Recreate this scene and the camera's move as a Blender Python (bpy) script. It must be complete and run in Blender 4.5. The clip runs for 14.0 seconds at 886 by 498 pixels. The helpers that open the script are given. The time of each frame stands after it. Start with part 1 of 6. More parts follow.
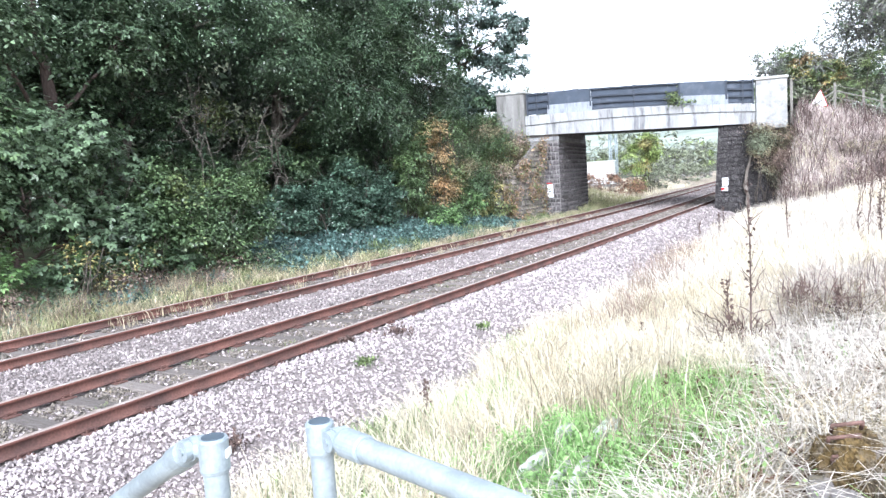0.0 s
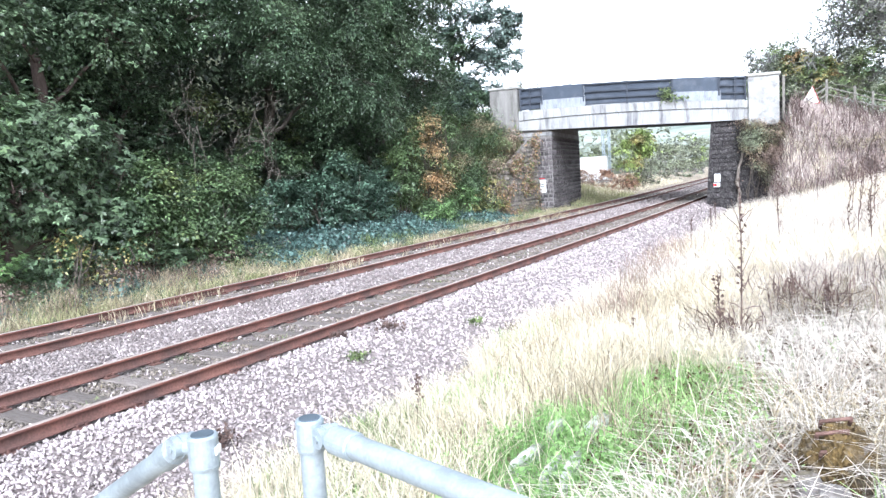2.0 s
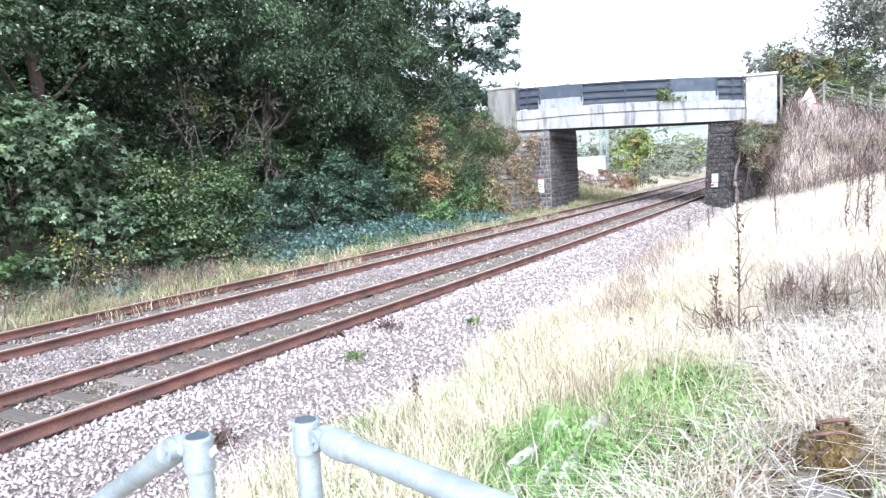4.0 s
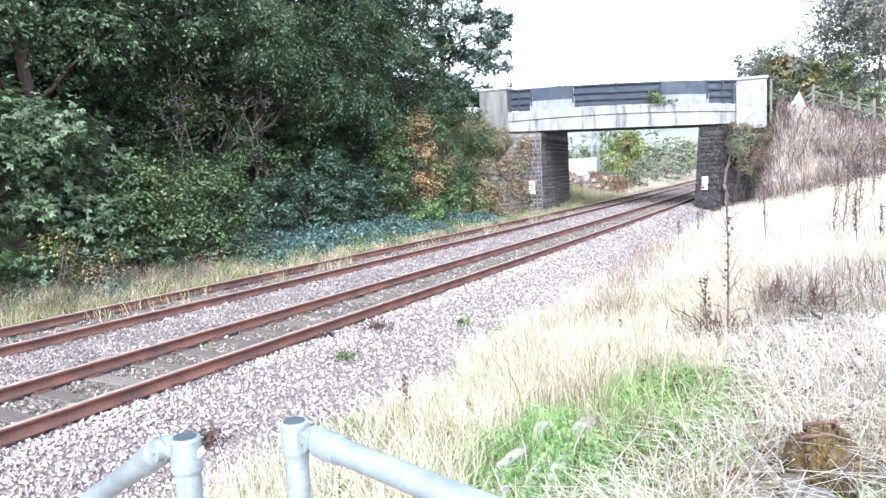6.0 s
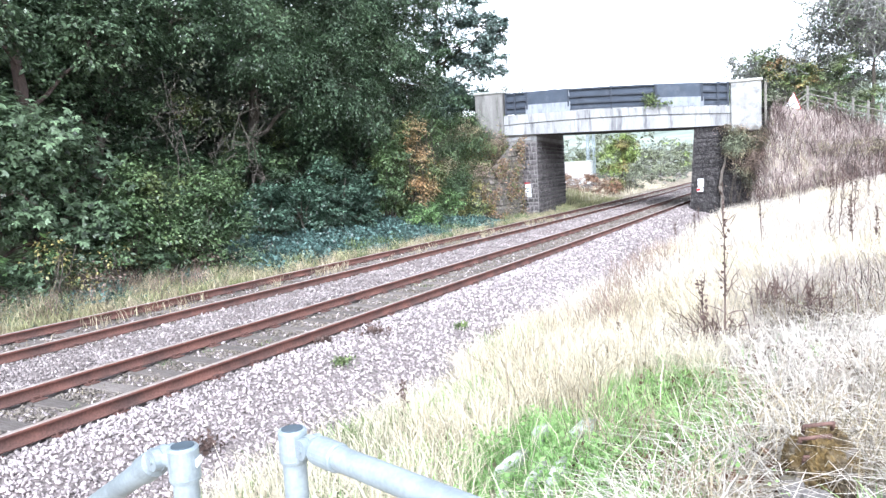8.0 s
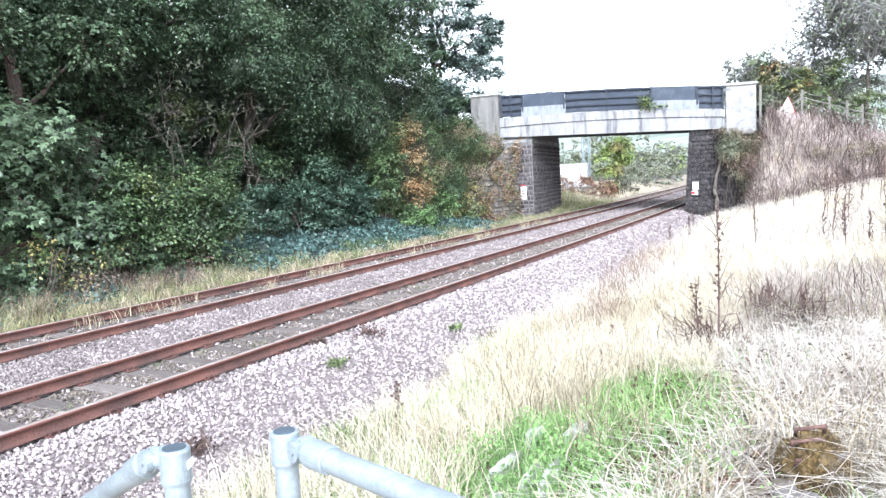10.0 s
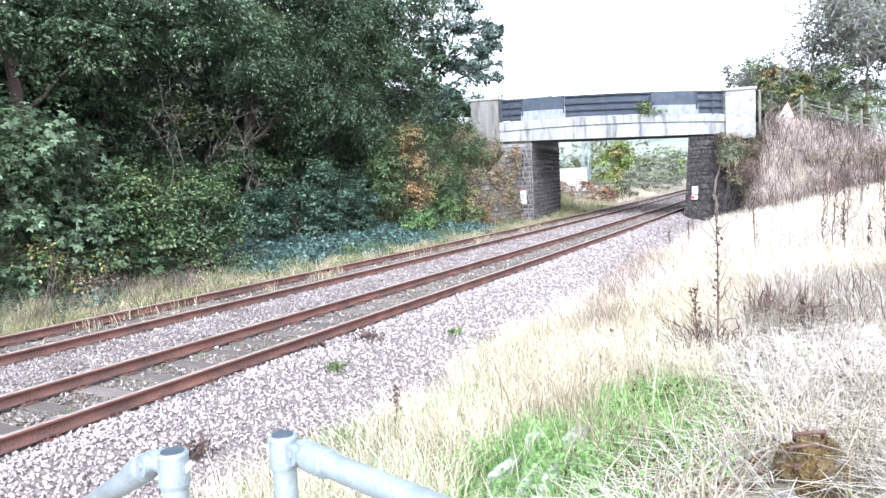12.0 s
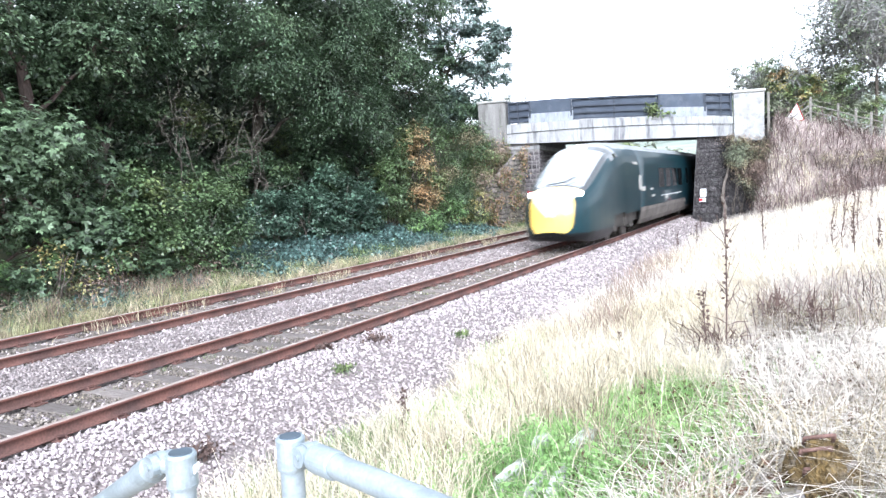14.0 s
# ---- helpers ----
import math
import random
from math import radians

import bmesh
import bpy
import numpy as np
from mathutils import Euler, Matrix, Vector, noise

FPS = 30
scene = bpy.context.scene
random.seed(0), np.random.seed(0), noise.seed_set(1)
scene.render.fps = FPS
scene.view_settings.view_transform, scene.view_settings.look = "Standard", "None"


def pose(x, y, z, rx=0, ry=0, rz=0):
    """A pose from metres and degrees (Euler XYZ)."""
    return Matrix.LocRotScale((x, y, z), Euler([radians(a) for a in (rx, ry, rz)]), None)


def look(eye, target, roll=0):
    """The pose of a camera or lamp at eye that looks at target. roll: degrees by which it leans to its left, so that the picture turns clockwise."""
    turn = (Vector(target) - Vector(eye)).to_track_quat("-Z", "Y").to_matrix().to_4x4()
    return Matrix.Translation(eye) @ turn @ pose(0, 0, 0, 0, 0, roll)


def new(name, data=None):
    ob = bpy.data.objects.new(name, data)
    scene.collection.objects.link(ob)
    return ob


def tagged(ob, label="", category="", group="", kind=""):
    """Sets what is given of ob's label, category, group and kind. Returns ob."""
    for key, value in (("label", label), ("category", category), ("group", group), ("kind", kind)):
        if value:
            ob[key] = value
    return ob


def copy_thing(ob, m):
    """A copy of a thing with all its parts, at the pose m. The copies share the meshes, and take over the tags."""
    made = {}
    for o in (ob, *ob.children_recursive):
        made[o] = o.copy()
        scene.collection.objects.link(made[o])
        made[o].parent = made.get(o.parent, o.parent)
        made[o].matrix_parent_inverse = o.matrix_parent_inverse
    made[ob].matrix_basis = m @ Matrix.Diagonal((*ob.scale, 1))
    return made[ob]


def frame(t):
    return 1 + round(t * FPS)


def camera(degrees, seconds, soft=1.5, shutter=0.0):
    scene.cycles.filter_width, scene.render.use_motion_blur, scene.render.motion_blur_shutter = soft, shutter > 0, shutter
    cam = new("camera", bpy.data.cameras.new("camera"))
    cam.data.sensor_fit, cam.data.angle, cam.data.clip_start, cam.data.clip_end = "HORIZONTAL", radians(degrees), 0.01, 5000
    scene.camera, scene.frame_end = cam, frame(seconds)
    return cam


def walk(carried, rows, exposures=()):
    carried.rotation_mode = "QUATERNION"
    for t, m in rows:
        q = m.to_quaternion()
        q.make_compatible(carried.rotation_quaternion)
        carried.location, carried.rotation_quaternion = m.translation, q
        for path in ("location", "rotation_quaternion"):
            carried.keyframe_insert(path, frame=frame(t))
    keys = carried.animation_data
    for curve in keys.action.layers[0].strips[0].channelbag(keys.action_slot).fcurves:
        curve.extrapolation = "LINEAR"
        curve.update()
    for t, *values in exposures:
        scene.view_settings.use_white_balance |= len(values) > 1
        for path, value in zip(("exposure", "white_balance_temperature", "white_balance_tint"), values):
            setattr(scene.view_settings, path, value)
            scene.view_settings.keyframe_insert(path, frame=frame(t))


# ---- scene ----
from functools import lru_cache

# camera and its walk
cam = camera(63.58, 14.0, soft=1.4, shutter=0.5)
PATH = [
    (0, pose(-0.008, -0.014, 2.226, 84.500, 3.559, 29.697)),
    (0.5, pose(-0.005, -0.013, 2.228, 84.394, 3.893, 29.775)),
    (1, pose(0.002, -0.015, 2.232, 84.235, 3.916, 29.496)),
    (1.5, pose(0.001, -0.014, 2.233, 84.301, 3.839, 29.264)),
    (2, pose(-0.004, -0.011, 2.231, 84.054, 3.316, 29.144)),
    (2.5, pose(-0.004, -0.010, 2.233, 83.915, 3.296, 29.173)),
    (3, pose(-0.009, -0.007, 2.231, 83.931, 3.170, 29.193)),
    (5.5, pose(-0.005, -0.001, 2.235, 84.074, 3.144, 28.398)),
    (6, pose(-0.007, -0.001, 2.234, 84.017, 2.754, 28.281)),
    (6.5, pose(-0.007, -0.001, 2.235, 84.070, 2.784, 28.217)),
    (7, pose(-0.007, -0.000, 2.236, 84.171, 3.042, 28.238)),
    (7.5, pose(-0.010, 0.001, 2.237, 84.188, 3.013, 28.093)),
    (8, pose(-0.009, 0.001, 2.238, 84.313, 3.174, 27.979)),
    (10.5, pose(-0.004, 0.002, 2.240, 84.535, 2.758, 27.539)),
    (11, pose(-0.008, 0.002, 2.240, 84.672, 2.633, 27.556)),
    (11.5, pose(-0.001, -0.001, 2.241, 84.717, 2.720, 27.720)),
    (12, pose(-0.000, -0.001, 2.241, 84.748, 2.746, 27.607)),
    (12.5, pose(0.000, -0.000, 2.242, 84.768, 2.847, 27.659)),
    (13, pose(-0.001, -0.000, 2.241, 84.789, 2.868, 27.738)),
    (13.5, pose(-0.001, -0.002, 2.241, 84.861, 2.719, 27.954)),
    (14, pose(-0.002, -0.000, 2.240, 84.960, 2.723, 28.193)),
]
walk(cam, PATH, exposures=[(0, 2.0, 5750, 9), (14.0, 2.0, 5750, 9)])

# overcast daylight: a pale sky and a wide, weak sun behind cloud
SUN_EL, SUN_ROT = radians(36), radians(155)
world = bpy.data.worlds.new("overcast_sky")
scene.world = world
world.use_nodes = True
wn = world.node_tree
for n in list(wn.nodes):
    wn.nodes.remove(n)
w_out = wn.nodes.new("ShaderNodeOutputWorld")
w_bg = wn.nodes.new("ShaderNodeBackground")
w_sky = wn.nodes.new("ShaderNodeTexSky")
w_sky.sky_type = "NISHITA"
w_sky.sun_disc = False
w_sky.sun_elevation, w_sky.sun_rotation = SUN_EL, SUN_ROT
w_sky.air_density, w_sky.dust_density, w_sky.ozone_density = 1.0, 1.5, 2.0
w_hsv = wn.nodes.new("ShaderNodeHueSaturation")
w_hsv.inputs["Saturation"].default_value = 0.10
wn.links.new(w_sky.outputs[0], w_hsv.inputs["Color"])
wn.links.new(w_hsv.outputs[0], w_bg.inputs["Color"])
w_bg.inputs["Strength"].default_value = 0.13
wn.links.new(w_bg.outputs[0], w_out.inputs["Surface"])
sun = new("sun", bpy.data.lights.new("sun", "SUN"))
sun.data.energy, sun.data.angle, sun.data.color = 1.3, radians(40), (1.0, 0.985, 0.96)
sun_dir = Vector((math.sin(SUN_ROT) * math.cos(SUN_EL), math.cos(SUN_ROT) * math.cos(SUN_EL), math.sin(SUN_EL)))
sun.matrix_world = look(sun_dir * 100, (0, 0, 0))


# ---------- materials ----------
def mat(name, col, col2=None, scale=8.0, rough=0.85, metal=0.0, bump=0.0, bscale=40.0, fine=0.25,
        vary=0.0, island=False, obj=False, stain=None, stain_amt=0.0, stain_scale=1.2, spec=0.3, stretch=(1, 1, 1), trans=0.0):
    """Base colour mixed at two scales, optional stains, bump and piece-by-piece variation."""
    m = bpy.data.materials.new(name)
    m.use_nodes = True
    nt = m.node_tree
    b = nt.nodes["Principled BSDF"]
    L = nt.links.new
    col2 = col2 or tuple(c * 0.6 for c in col)
    tc = nt.nodes.new("ShaderNodeTexCoord")
    mp = nt.nodes.new("ShaderNodeMapping")
    mp.inputs["Scale"].default_value = stretch
    geo = nt.nodes.new("ShaderNodeNewGeometry")
    L(tc.outputs["Object"], mp.inputs["Vector"])
    n1 = nt.nodes.new("ShaderNodeTexNoise")
    n1.inputs["Scale"].default_value, n1.inputs["Detail"].default_value = scale, 6
    n2 = nt.nodes.new("ShaderNodeTexNoise")
    n2.inputs["Scale"].default_value, n2.inputs["Detail"].default_value = bscale, 4
    L(mp.outputs[0], n1.inputs["Vector"])
    L(mp.outputs[0], n2.inputs["Vector"])
    ramp = nt.nodes.new("ShaderNodeMapRange")
    ramp.inputs["From Min"].default_value, ramp.inputs["From Max"].default_value = 0.35, 0.65
    L(n1.outputs[0], ramp.inputs["Value"])
    mx = nt.nodes.new("ShaderNodeMix")
    mx.data_type = "RGBA"
    mx.inputs["A"].default_value, mx.inputs["B"].default_value = (*col, 1), (*col2, 1)
    L(ramp.outputs[0], mx.inputs["Factor"])
    out = mx.outputs["Result"]
    hs = nt.nodes.new("ShaderNodeHueSaturation")
    L(out, hs.inputs["Color"])
    val = nt.nodes.new("ShaderNodeMapRange")
    val.inputs["From Min"].default_value, val.inputs["From Max"].default_value = 0.3, 0.7
    val.inputs["To Min"].default_value, val.inputs["To Max"].default_value = 1 - fine, 1 + fine
    L(n2.outputs[0], val.inputs["Value"])
    last = val.outputs[0]
    if vary:
        v = nt.nodes.new("ShaderNodeMapRange")
        v.inputs["To Min"].default_value, v.inputs["To Max"].default_value = 1 - vary, 1 + vary
        if island:
            L(geo.outputs["Random Per Island"], v.inputs["Value"])
        else:
            oi = nt.nodes.new("ShaderNodeObjectInfo")
            L(oi.outputs["Random"], v.inputs["Value"])
        mu = nt.nodes.new("ShaderNodeMath")
        mu.operation = "MULTIPLY"
        L(last, mu.inputs[0])
        L(v.outputs[0], mu.inputs[1])
        last = mu.outputs[0]
    L(last, hs.inputs["Value"])
    out = hs.outputs[0]
    if stain:
        n3 = nt.nodes.new("ShaderNodeTexNoise")
        n3.inputs["Scale"].default_value, n3.inputs["Detail"].default_value = stain_scale, 8
        n3.inputs["Roughness"].default_value = 0.65
        L(mp.outputs[0], n3.inputs["Vector"])
        r3 = nt.nodes.new("ShaderNodeMapRange")
        r3.inputs["From Min"].default_value, r3.inputs["From Max"].default_value = 0.5, 0.68
        r3.inputs["To Max"].default_value = stain_amt
        L(n3.outputs[0], r3.inputs["Value"])
        m3 = nt.nodes.new("ShaderNodeMix")
        m3.data_type = "RGBA"
        L(r3.outputs[0], m3.inputs["Factor"])
        L(out, m3.inputs["A"])
        m3.inputs["B"].default_value = (*stain, 1)
        out = m3.outputs["Result"]
    L(out, b.inputs["Base Color"])
    b.inputs["Roughness"].default_value = rough
    b.inputs["Metallic"].default_value = metal
    b.inputs["Specular IOR Level"].default_value = spec
    if bump:
        bp = nt.nodes.new("ShaderNodeBump")
        bp.inputs["Strength"].default_value, bp.inputs["Distance"].default_value = min(1.0, bump), 0.02 * bump
        L(n2.outputs[0], bp.inputs["Height"])
        L(bp.outputs[0], b.inputs["Normal"])
    if trans:
        tr = nt.nodes.new("ShaderNodeBsdfTranslucent")
        L(out, tr.inputs["Color"])
        ms = nt.nodes.new("ShaderNodeMixShader")
        ms.inputs[0].default_value = trans
        L(b.outputs[0], ms.inputs[1])
        L(tr.outputs[0], ms.inputs[2])
        L(ms.outputs[0], nt.nodes["Material Output"].inputs["Surface"])
    return m


M_GROUND = mat("grassy_earth", (0.36, 0.31, 0.24), (0.21, 0.17, 0.135), scale=1.3, bump=1.0, bscale=30, fine=0.4, stain=(0.42, 0.36, 0.26), stain_amt=0.7, stain_scale=0.5)
M_EARTH = mat("dark_earth_and_litter", (0.34, 0.285, 0.265), (0.22, 0.175, 0.16), scale=3, bump=1.0, bscale=25, fine=0.4)
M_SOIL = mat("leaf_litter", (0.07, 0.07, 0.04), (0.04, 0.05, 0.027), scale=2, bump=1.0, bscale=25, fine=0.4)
M_BED = mat("ballast_bed", (0.27, 0.23, 0.226), (0.15, 0.127, 0.124), scale=22, bump=1.0, bscale=30, fine=0.5)
M_STONE = mat("ballast_stone", (0.54, 0.475, 0.478), (0.40, 0.345, 0.348), scale=6, bump=0.4, bscale=60, fine=0.15, vary=0.42, island=True)
# soiled stone between the tracks, also the shade tone towards the bridge
M_STONE2 = mat("soil_and_shade_ballast_stone", (0.335, 0.292, 0.288), (0.215, 0.182, 0.178), scale=1.4, bump=0.4, bscale=60, fine=0.2, vary=0.4, island=True)
M_STONE3 = mat("dirty_brown_ballast_stone", (0.255, 0.222, 0.195), (0.16, 0.138, 0.118), scale=1.4, bump=0.4, bscale=60, fine=0.2, vary=0.4, island=True)
M_RUST = mat("rusty_rail_steel", (0.20, 0.085, 0.065), (0.14, 0.065, 0.055), scale=3, bump=0.3, bscale=50, fine=0.2, rough=0.8)
M_WEB = mat("rail_side_rust", (0.17, 0.082, 0.066), (0.085, 0.05, 0.045), scale=2, bump=0.3, bscale=40, fine=0.25, rough=0.85)
M_SHINE = mat("worn_rail_head", (0.46, 0.40, 0.38), (0.36, 0.28, 0.25), scale=4, rough=0.45, metal=0.3, fine=0.1, bscale=80)
M_SLEEPER = mat("weathered_timber", (0.21, 0.185, 0.175), (0.13, 0.11, 0.10), scale=4, stretch=(1, 8, 8), bump=0.6, bscale=20, fine=0.25, vary=0.25)
M_IRON = mat("rusty_fastening", (0.15, 0.075, 0.06), (0.09, 0.05, 0.045), scale=10, fine=0.2)
M_CONC = mat("weathered_concrete", (0.39, 0.388, 0.39), (0.27, 0.268, 0.27), scale=0.9, bump=0.25, bscale=30, fine=0.10, stain=(0.11, 0.108, 0.12), stain_amt=0.9, stain_scale=1.9, stretch=(1.6, 1.6, 0.22))
M_WASH = mat("flaking_whitewash", (0.40, 0.395, 0.39), (0.27, 0.265, 0.26), scale=1.2, bump=0.3, bscale=30, fine=0.08, stain=(0.15, 0.15, 0.15), stain_amt=0.85, stain_scale=2.2)
M_LIME = mat("white_limestone", (0.56, 0.56, 0.54), (0.34, 0.34, 0.32), scale=11, bump=0.9, bscale=30, fine=0.25, stain=(0.15, 0.17, 0.10), stain_amt=0.8, stain_scale=7)
M_COPING = mat("lichened_coping", (0.42, 0.41, 0.39), (0.30, 0.30, 0.28), scale=3, bump=0.5, bscale=30, fine=0.2)
M_MORTAR = mat("old_mortar", (0.26, 0.245, 0.24), (0.15, 0.14, 0.135), scale=5, bump=0.6, bscale=40, fine=0.2)
M_SLAB = mat("blue_grey_stained_slab", (0.27, 0.285, 0.315), (0.20, 0.212, 0.24), scale=2.0, bump=0.25, bscale=30, fine=0.1, stain=(0.10, 0.10, 0.115), stain_amt=0.8, stain_scale=2.6, stretch=(2.2, 2.2, 0.4))
M_OLDSTONE = mat("grey_weathered_pillar_stone", (0.27, 0.26, 0.25), (0.18, 0.172, 0.165), scale=1.6, bump=0.5, bscale=25, fine=0.15, stain=(0.09, 0.085, 0.075), stain_amt=0.8, stain_scale=2.4, stretch=(2.0, 2.0, 0.35))
M_BLOCK = mat("dark_granite_block", (0.05, 0.044, 0.047), (0.11, 0.095, 0.098), scale=2.5, bump=0.9, bscale=12, fine=0.35, vary=0.5, stain=(0.30, 0.275, 0.265), stain_amt=0.55, stain_scale=3.4)
# right abutment's blocks, darker than those on the left
M_BLOCKD = mat("near_black_granite_block", (0.028, 0.026, 0.028), (0.055, 0.048, 0.05), scale=2.5, bump=0.9, bscale=12, fine=0.35, vary=0.5, stain=(0.30, 0.28, 0.27), stain_amt=0.45, stain_scale=5.5)
M_WINGBLOCK = mat("mossy_brown_block", (0.22, 0.195, 0.18), (0.14, 0.12, 0.108), scale=2.5, bump=0.9, bscale=12, fine=0.3, vary=0.4, stain=(0.10, 0.11, 0.04), stain_amt=0.6)
M_PANEL = mat("slate_grey_panel", (0.058, 0.072, 0.10), (0.045, 0.056, 0.078), scale=2, rough=0.6, fine=0.1, stain=(0.16, 0.17, 0.20), stain_amt=0.35)
M_RAILDK = mat("dark_parapet_steel", (0.05, 0.058, 0.078), (0.03, 0.036, 0.05), scale=3, rough=0.6, fine=0.15)
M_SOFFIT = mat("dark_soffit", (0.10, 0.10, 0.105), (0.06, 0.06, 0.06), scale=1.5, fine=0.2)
M_GALV = mat("galvanised_steel", (0.38, 0.43, 0.465), (0.31, 0.355, 0.385), scale=25, rough=0.42, metal=0.35, fine=0.08, bscale=120, bump=0.15, stain=(0.17, 0.19, 0.20), stain_amt=0.4, stain_scale=9)
M_CAP = mat("grey_plastic_cap", (0.085, 0.11, 0.14), (0.06, 0.08, 0.10), scale=20, rough=0.5, fine=0.1)
M_WHITE = mat("white_paint", (0.80, 0.80, 0.80), (0.70, 0.70, 0.70), scale=3, rough=0.5, fine=0.05)
M_RED = mat("red_paint", (0.50, 0.03, 0.04), (0.40, 0.03, 0.03), scale=3, rough=0.5, fine=0.05)
M_WOOD = mat("grey_fence_timber", (0.24, 0.225, 0.205), (0.15, 0.14, 0.125), scale=4, stretch=(8, 8, 1), bump=0.4, fine=0.2)
M_BARK = mat("bark", (0.12, 0.10, 0.085), (0.07, 0.06, 0.05), scale=5, stretch=(4, 4, 1), bump=1.0, bscale=18, fine=0.3)
M_REDBARK = mat("reddish_bark", (0.10, 0.07, 0.06), (0.055, 0.04, 0.035), scale=5, stretch=(4, 4, 1), bump=1.0, bscale=18, fine=0.3)
M_BARKP = mat("pale_bark", (0.22, 0.19, 0.17), (0.14, 0.12, 0.10), scale=5, stretch=(4, 4, 1), bump=1.0, bscale=18, fine=0.3)
M_ROAD = mat("asphalt", (0.055, 0.055, 0.058), (0.04, 0.04, 0.042), scale=3, bump=0.4, fine=0.2)


def leafm(name, col, col2, vary=0.72, trans=0.18):
    return mat(name, col, col2, scale=0.5, rough=0.3, fine=0.15, bscale=6, vary=vary, island=True, spec=0.5, trans=trans)


M_LEAF = leafm("dark_green_leaf", (0.092, 0.14, 0.075), (0.064, 0.1, 0.058))
M_LEAF2 = leafm("sycamore_leaf", (0.132, 0.186, 0.104), (0.09, 0.133, 0.078))
# Shade put into the leaf colour: dark oak patches and the inner wood
M_LEAFD = leafm("shade_darkened_leaf", (0.058, 0.08, 0.046), (0.04, 0.058, 0.036))
M_LEAFB = leafm("blue_green_leaf", (0.15, 0.20, 0.175), (0.11, 0.155, 0.135))
M_FRESHD = leafm("bright_green_leaf", (0.17, 0.27, 0.10), (0.12, 0.20, 0.08))
M_LAUREL = leafm("laurel_leaf", (0.09, 0.148, 0.1), (0.068, 0.112, 0.08))
M_SCRUB = leafm("scrub_leaf", (0.115, 0.168, 0.073), (0.077, 0.12, 0.058))
M_HAZEL = leafm("yellow_green_leaf", (0.175, 0.215, 0.085), (0.12, 0.165, 0.075))
M_RUSSET = leafm("orange_bracken_frond", (0.40, 0.245, 0.165), (0.30, 0.18, 0.12))
M_FRESH = leafm("fresh_yellow_green_leaf", (0.30, 0.38, 0.12), (0.22, 0.28, 0.10))
M_OLIVE = leafm("withered_olive_leaf", (0.30, 0.25, 0.16), (0.21, 0.18, 0.11))
M_AUTUMN = leafm("russet_leaf", (0.36, 0.22, 0.11), (0.26, 0.18, 0.09))
M_BEECH = leafm("tan_beech_leaf", (0.36, 0.26, 0.14), (0.27, 0.20, 0.10))
M_IVY = leafm("blue_green_ivy", (0.11, 0.18, 0.165), (0.085, 0.14, 0.125))
M_WILLOW = leafm("pale_willow_leaf", (0.27, 0.29, 0.20), (0.20, 0.22, 0.155))
M_GOLD = leafm("gold_leaf", (0.34, 0.275, 0.11), (0.25, 0.24, 0.10))
M_TWIG = mat("grey_twig", (0.27, 0.265, 0.255), (0.18, 0.175, 0.165), scale=3, fine=0.2)
M_STRAW = mat("straw_grass", (0.80, 0.73, 0.59), (0.68, 0.61, 0.47), scale=0.6, fine=0.1, vary=0.25, island=True, trans=0.35)
M_PALE = mat("bleached_dead_grass", (0.78, 0.72, 0.655), (0.62, 0.56, 0.50), scale=0.6, fine=0.1, vary=0.25, island=True, trans=0.3)
M_GREEN = mat("fresh_grass", (0.37, 0.55, 0.22), (0.27, 0.43, 0.165), scale=0.8, fine=0.1, vary=0.4, island=True, trans=0.4)
M_STEM = mat("dry_seed_stem", (0.42, 0.36, 0.26), (0.30, 0.25, 0.175), scale=0.6, fine=0.1, vary=0.5, island=True, trans=0.2)
M_BRACKEN = mat("dead_bracken", (0.36, 0.275, 0.23), (0.25, 0.185, 0.155), scale=0.6, fine=0.1, vary=0.4, island=True, trans=0.2)
M_MAUVE = mat("mauve_brown_bramble", (0.40, 0.325, 0.312), (0.28, 0.218, 0.207), scale=0.6, fine=0.1, vary=0.45, island=True, trans=0.1)
M_DOCKP = mat("grey_brown_stalk", (0.19, 0.14, 0.13), (0.13, 0.095, 0.09), scale=1.5, fine=0.2, vary=0.5, island=True)
M_DOCK = mat("dead_brown_stalk", (0.13, 0.088, 0.076), (0.09, 0.06, 0.053), scale=4, fine=0.2)


# ---------- helpers of this scene ----------
def link_bm(name, bm, material, smooth=False):
    me = bpy.data.meshes.new(name)
    bm.to_mesh(me)
    bm.free()
    mats = material if isinstance(material, (list, tuple)) else [material]
    for m in mats:
        me.materials.append(m)
    if smooth:
        for p in me.polygons:
            p.use_smooth = True
    return new(name, me)


def part(name, bm, material, parent, label="", smooth=False):
    ob = link_bm(name, bm, material, smooth)
    ob.parent = parent
    if label:
        ob["label"] = label
    return ob


def mesh_arrays(name, verts, faces, material, parent=None, smooth=False, mat_index=None):
    """One mesh from computed numpy arrays; faces all of one size."""
    me = bpy.data.meshes.new(name)
    verts = np.asarray(verts, dtype=np.float32)
    faces = np.asarray(faces, dtype=np.int32)
    k = faces.shape[1]
    me.vertices.add(len(verts))
    me.vertices.foreach_set("co", verts.ravel())
    me.loops.add(faces.size)
    me.loops.foreach_set("vertex_index", faces.ravel())
    me.polygons.add(len(faces))
    me.polygons.foreach_set("loop_start", np.arange(0, faces.size, k, dtype=np.int32))
    if mat_index is not None:
        me.polygons.foreach_set("material_index", np.asarray(mat_index, dtype=np.int32))
    mats = material if isinstance(material, (list, tuple)) else [material]
    for m in mats:
        me.materials.append(m)
    me.update(calc_edges=True)
    if smooth:
        me.polygons.foreach_set("use_smooth", np.ones(len(faces), dtype=bool))
    ob = new(name, me)
    if parent is not None:
        ob.parent = parent
    return ob


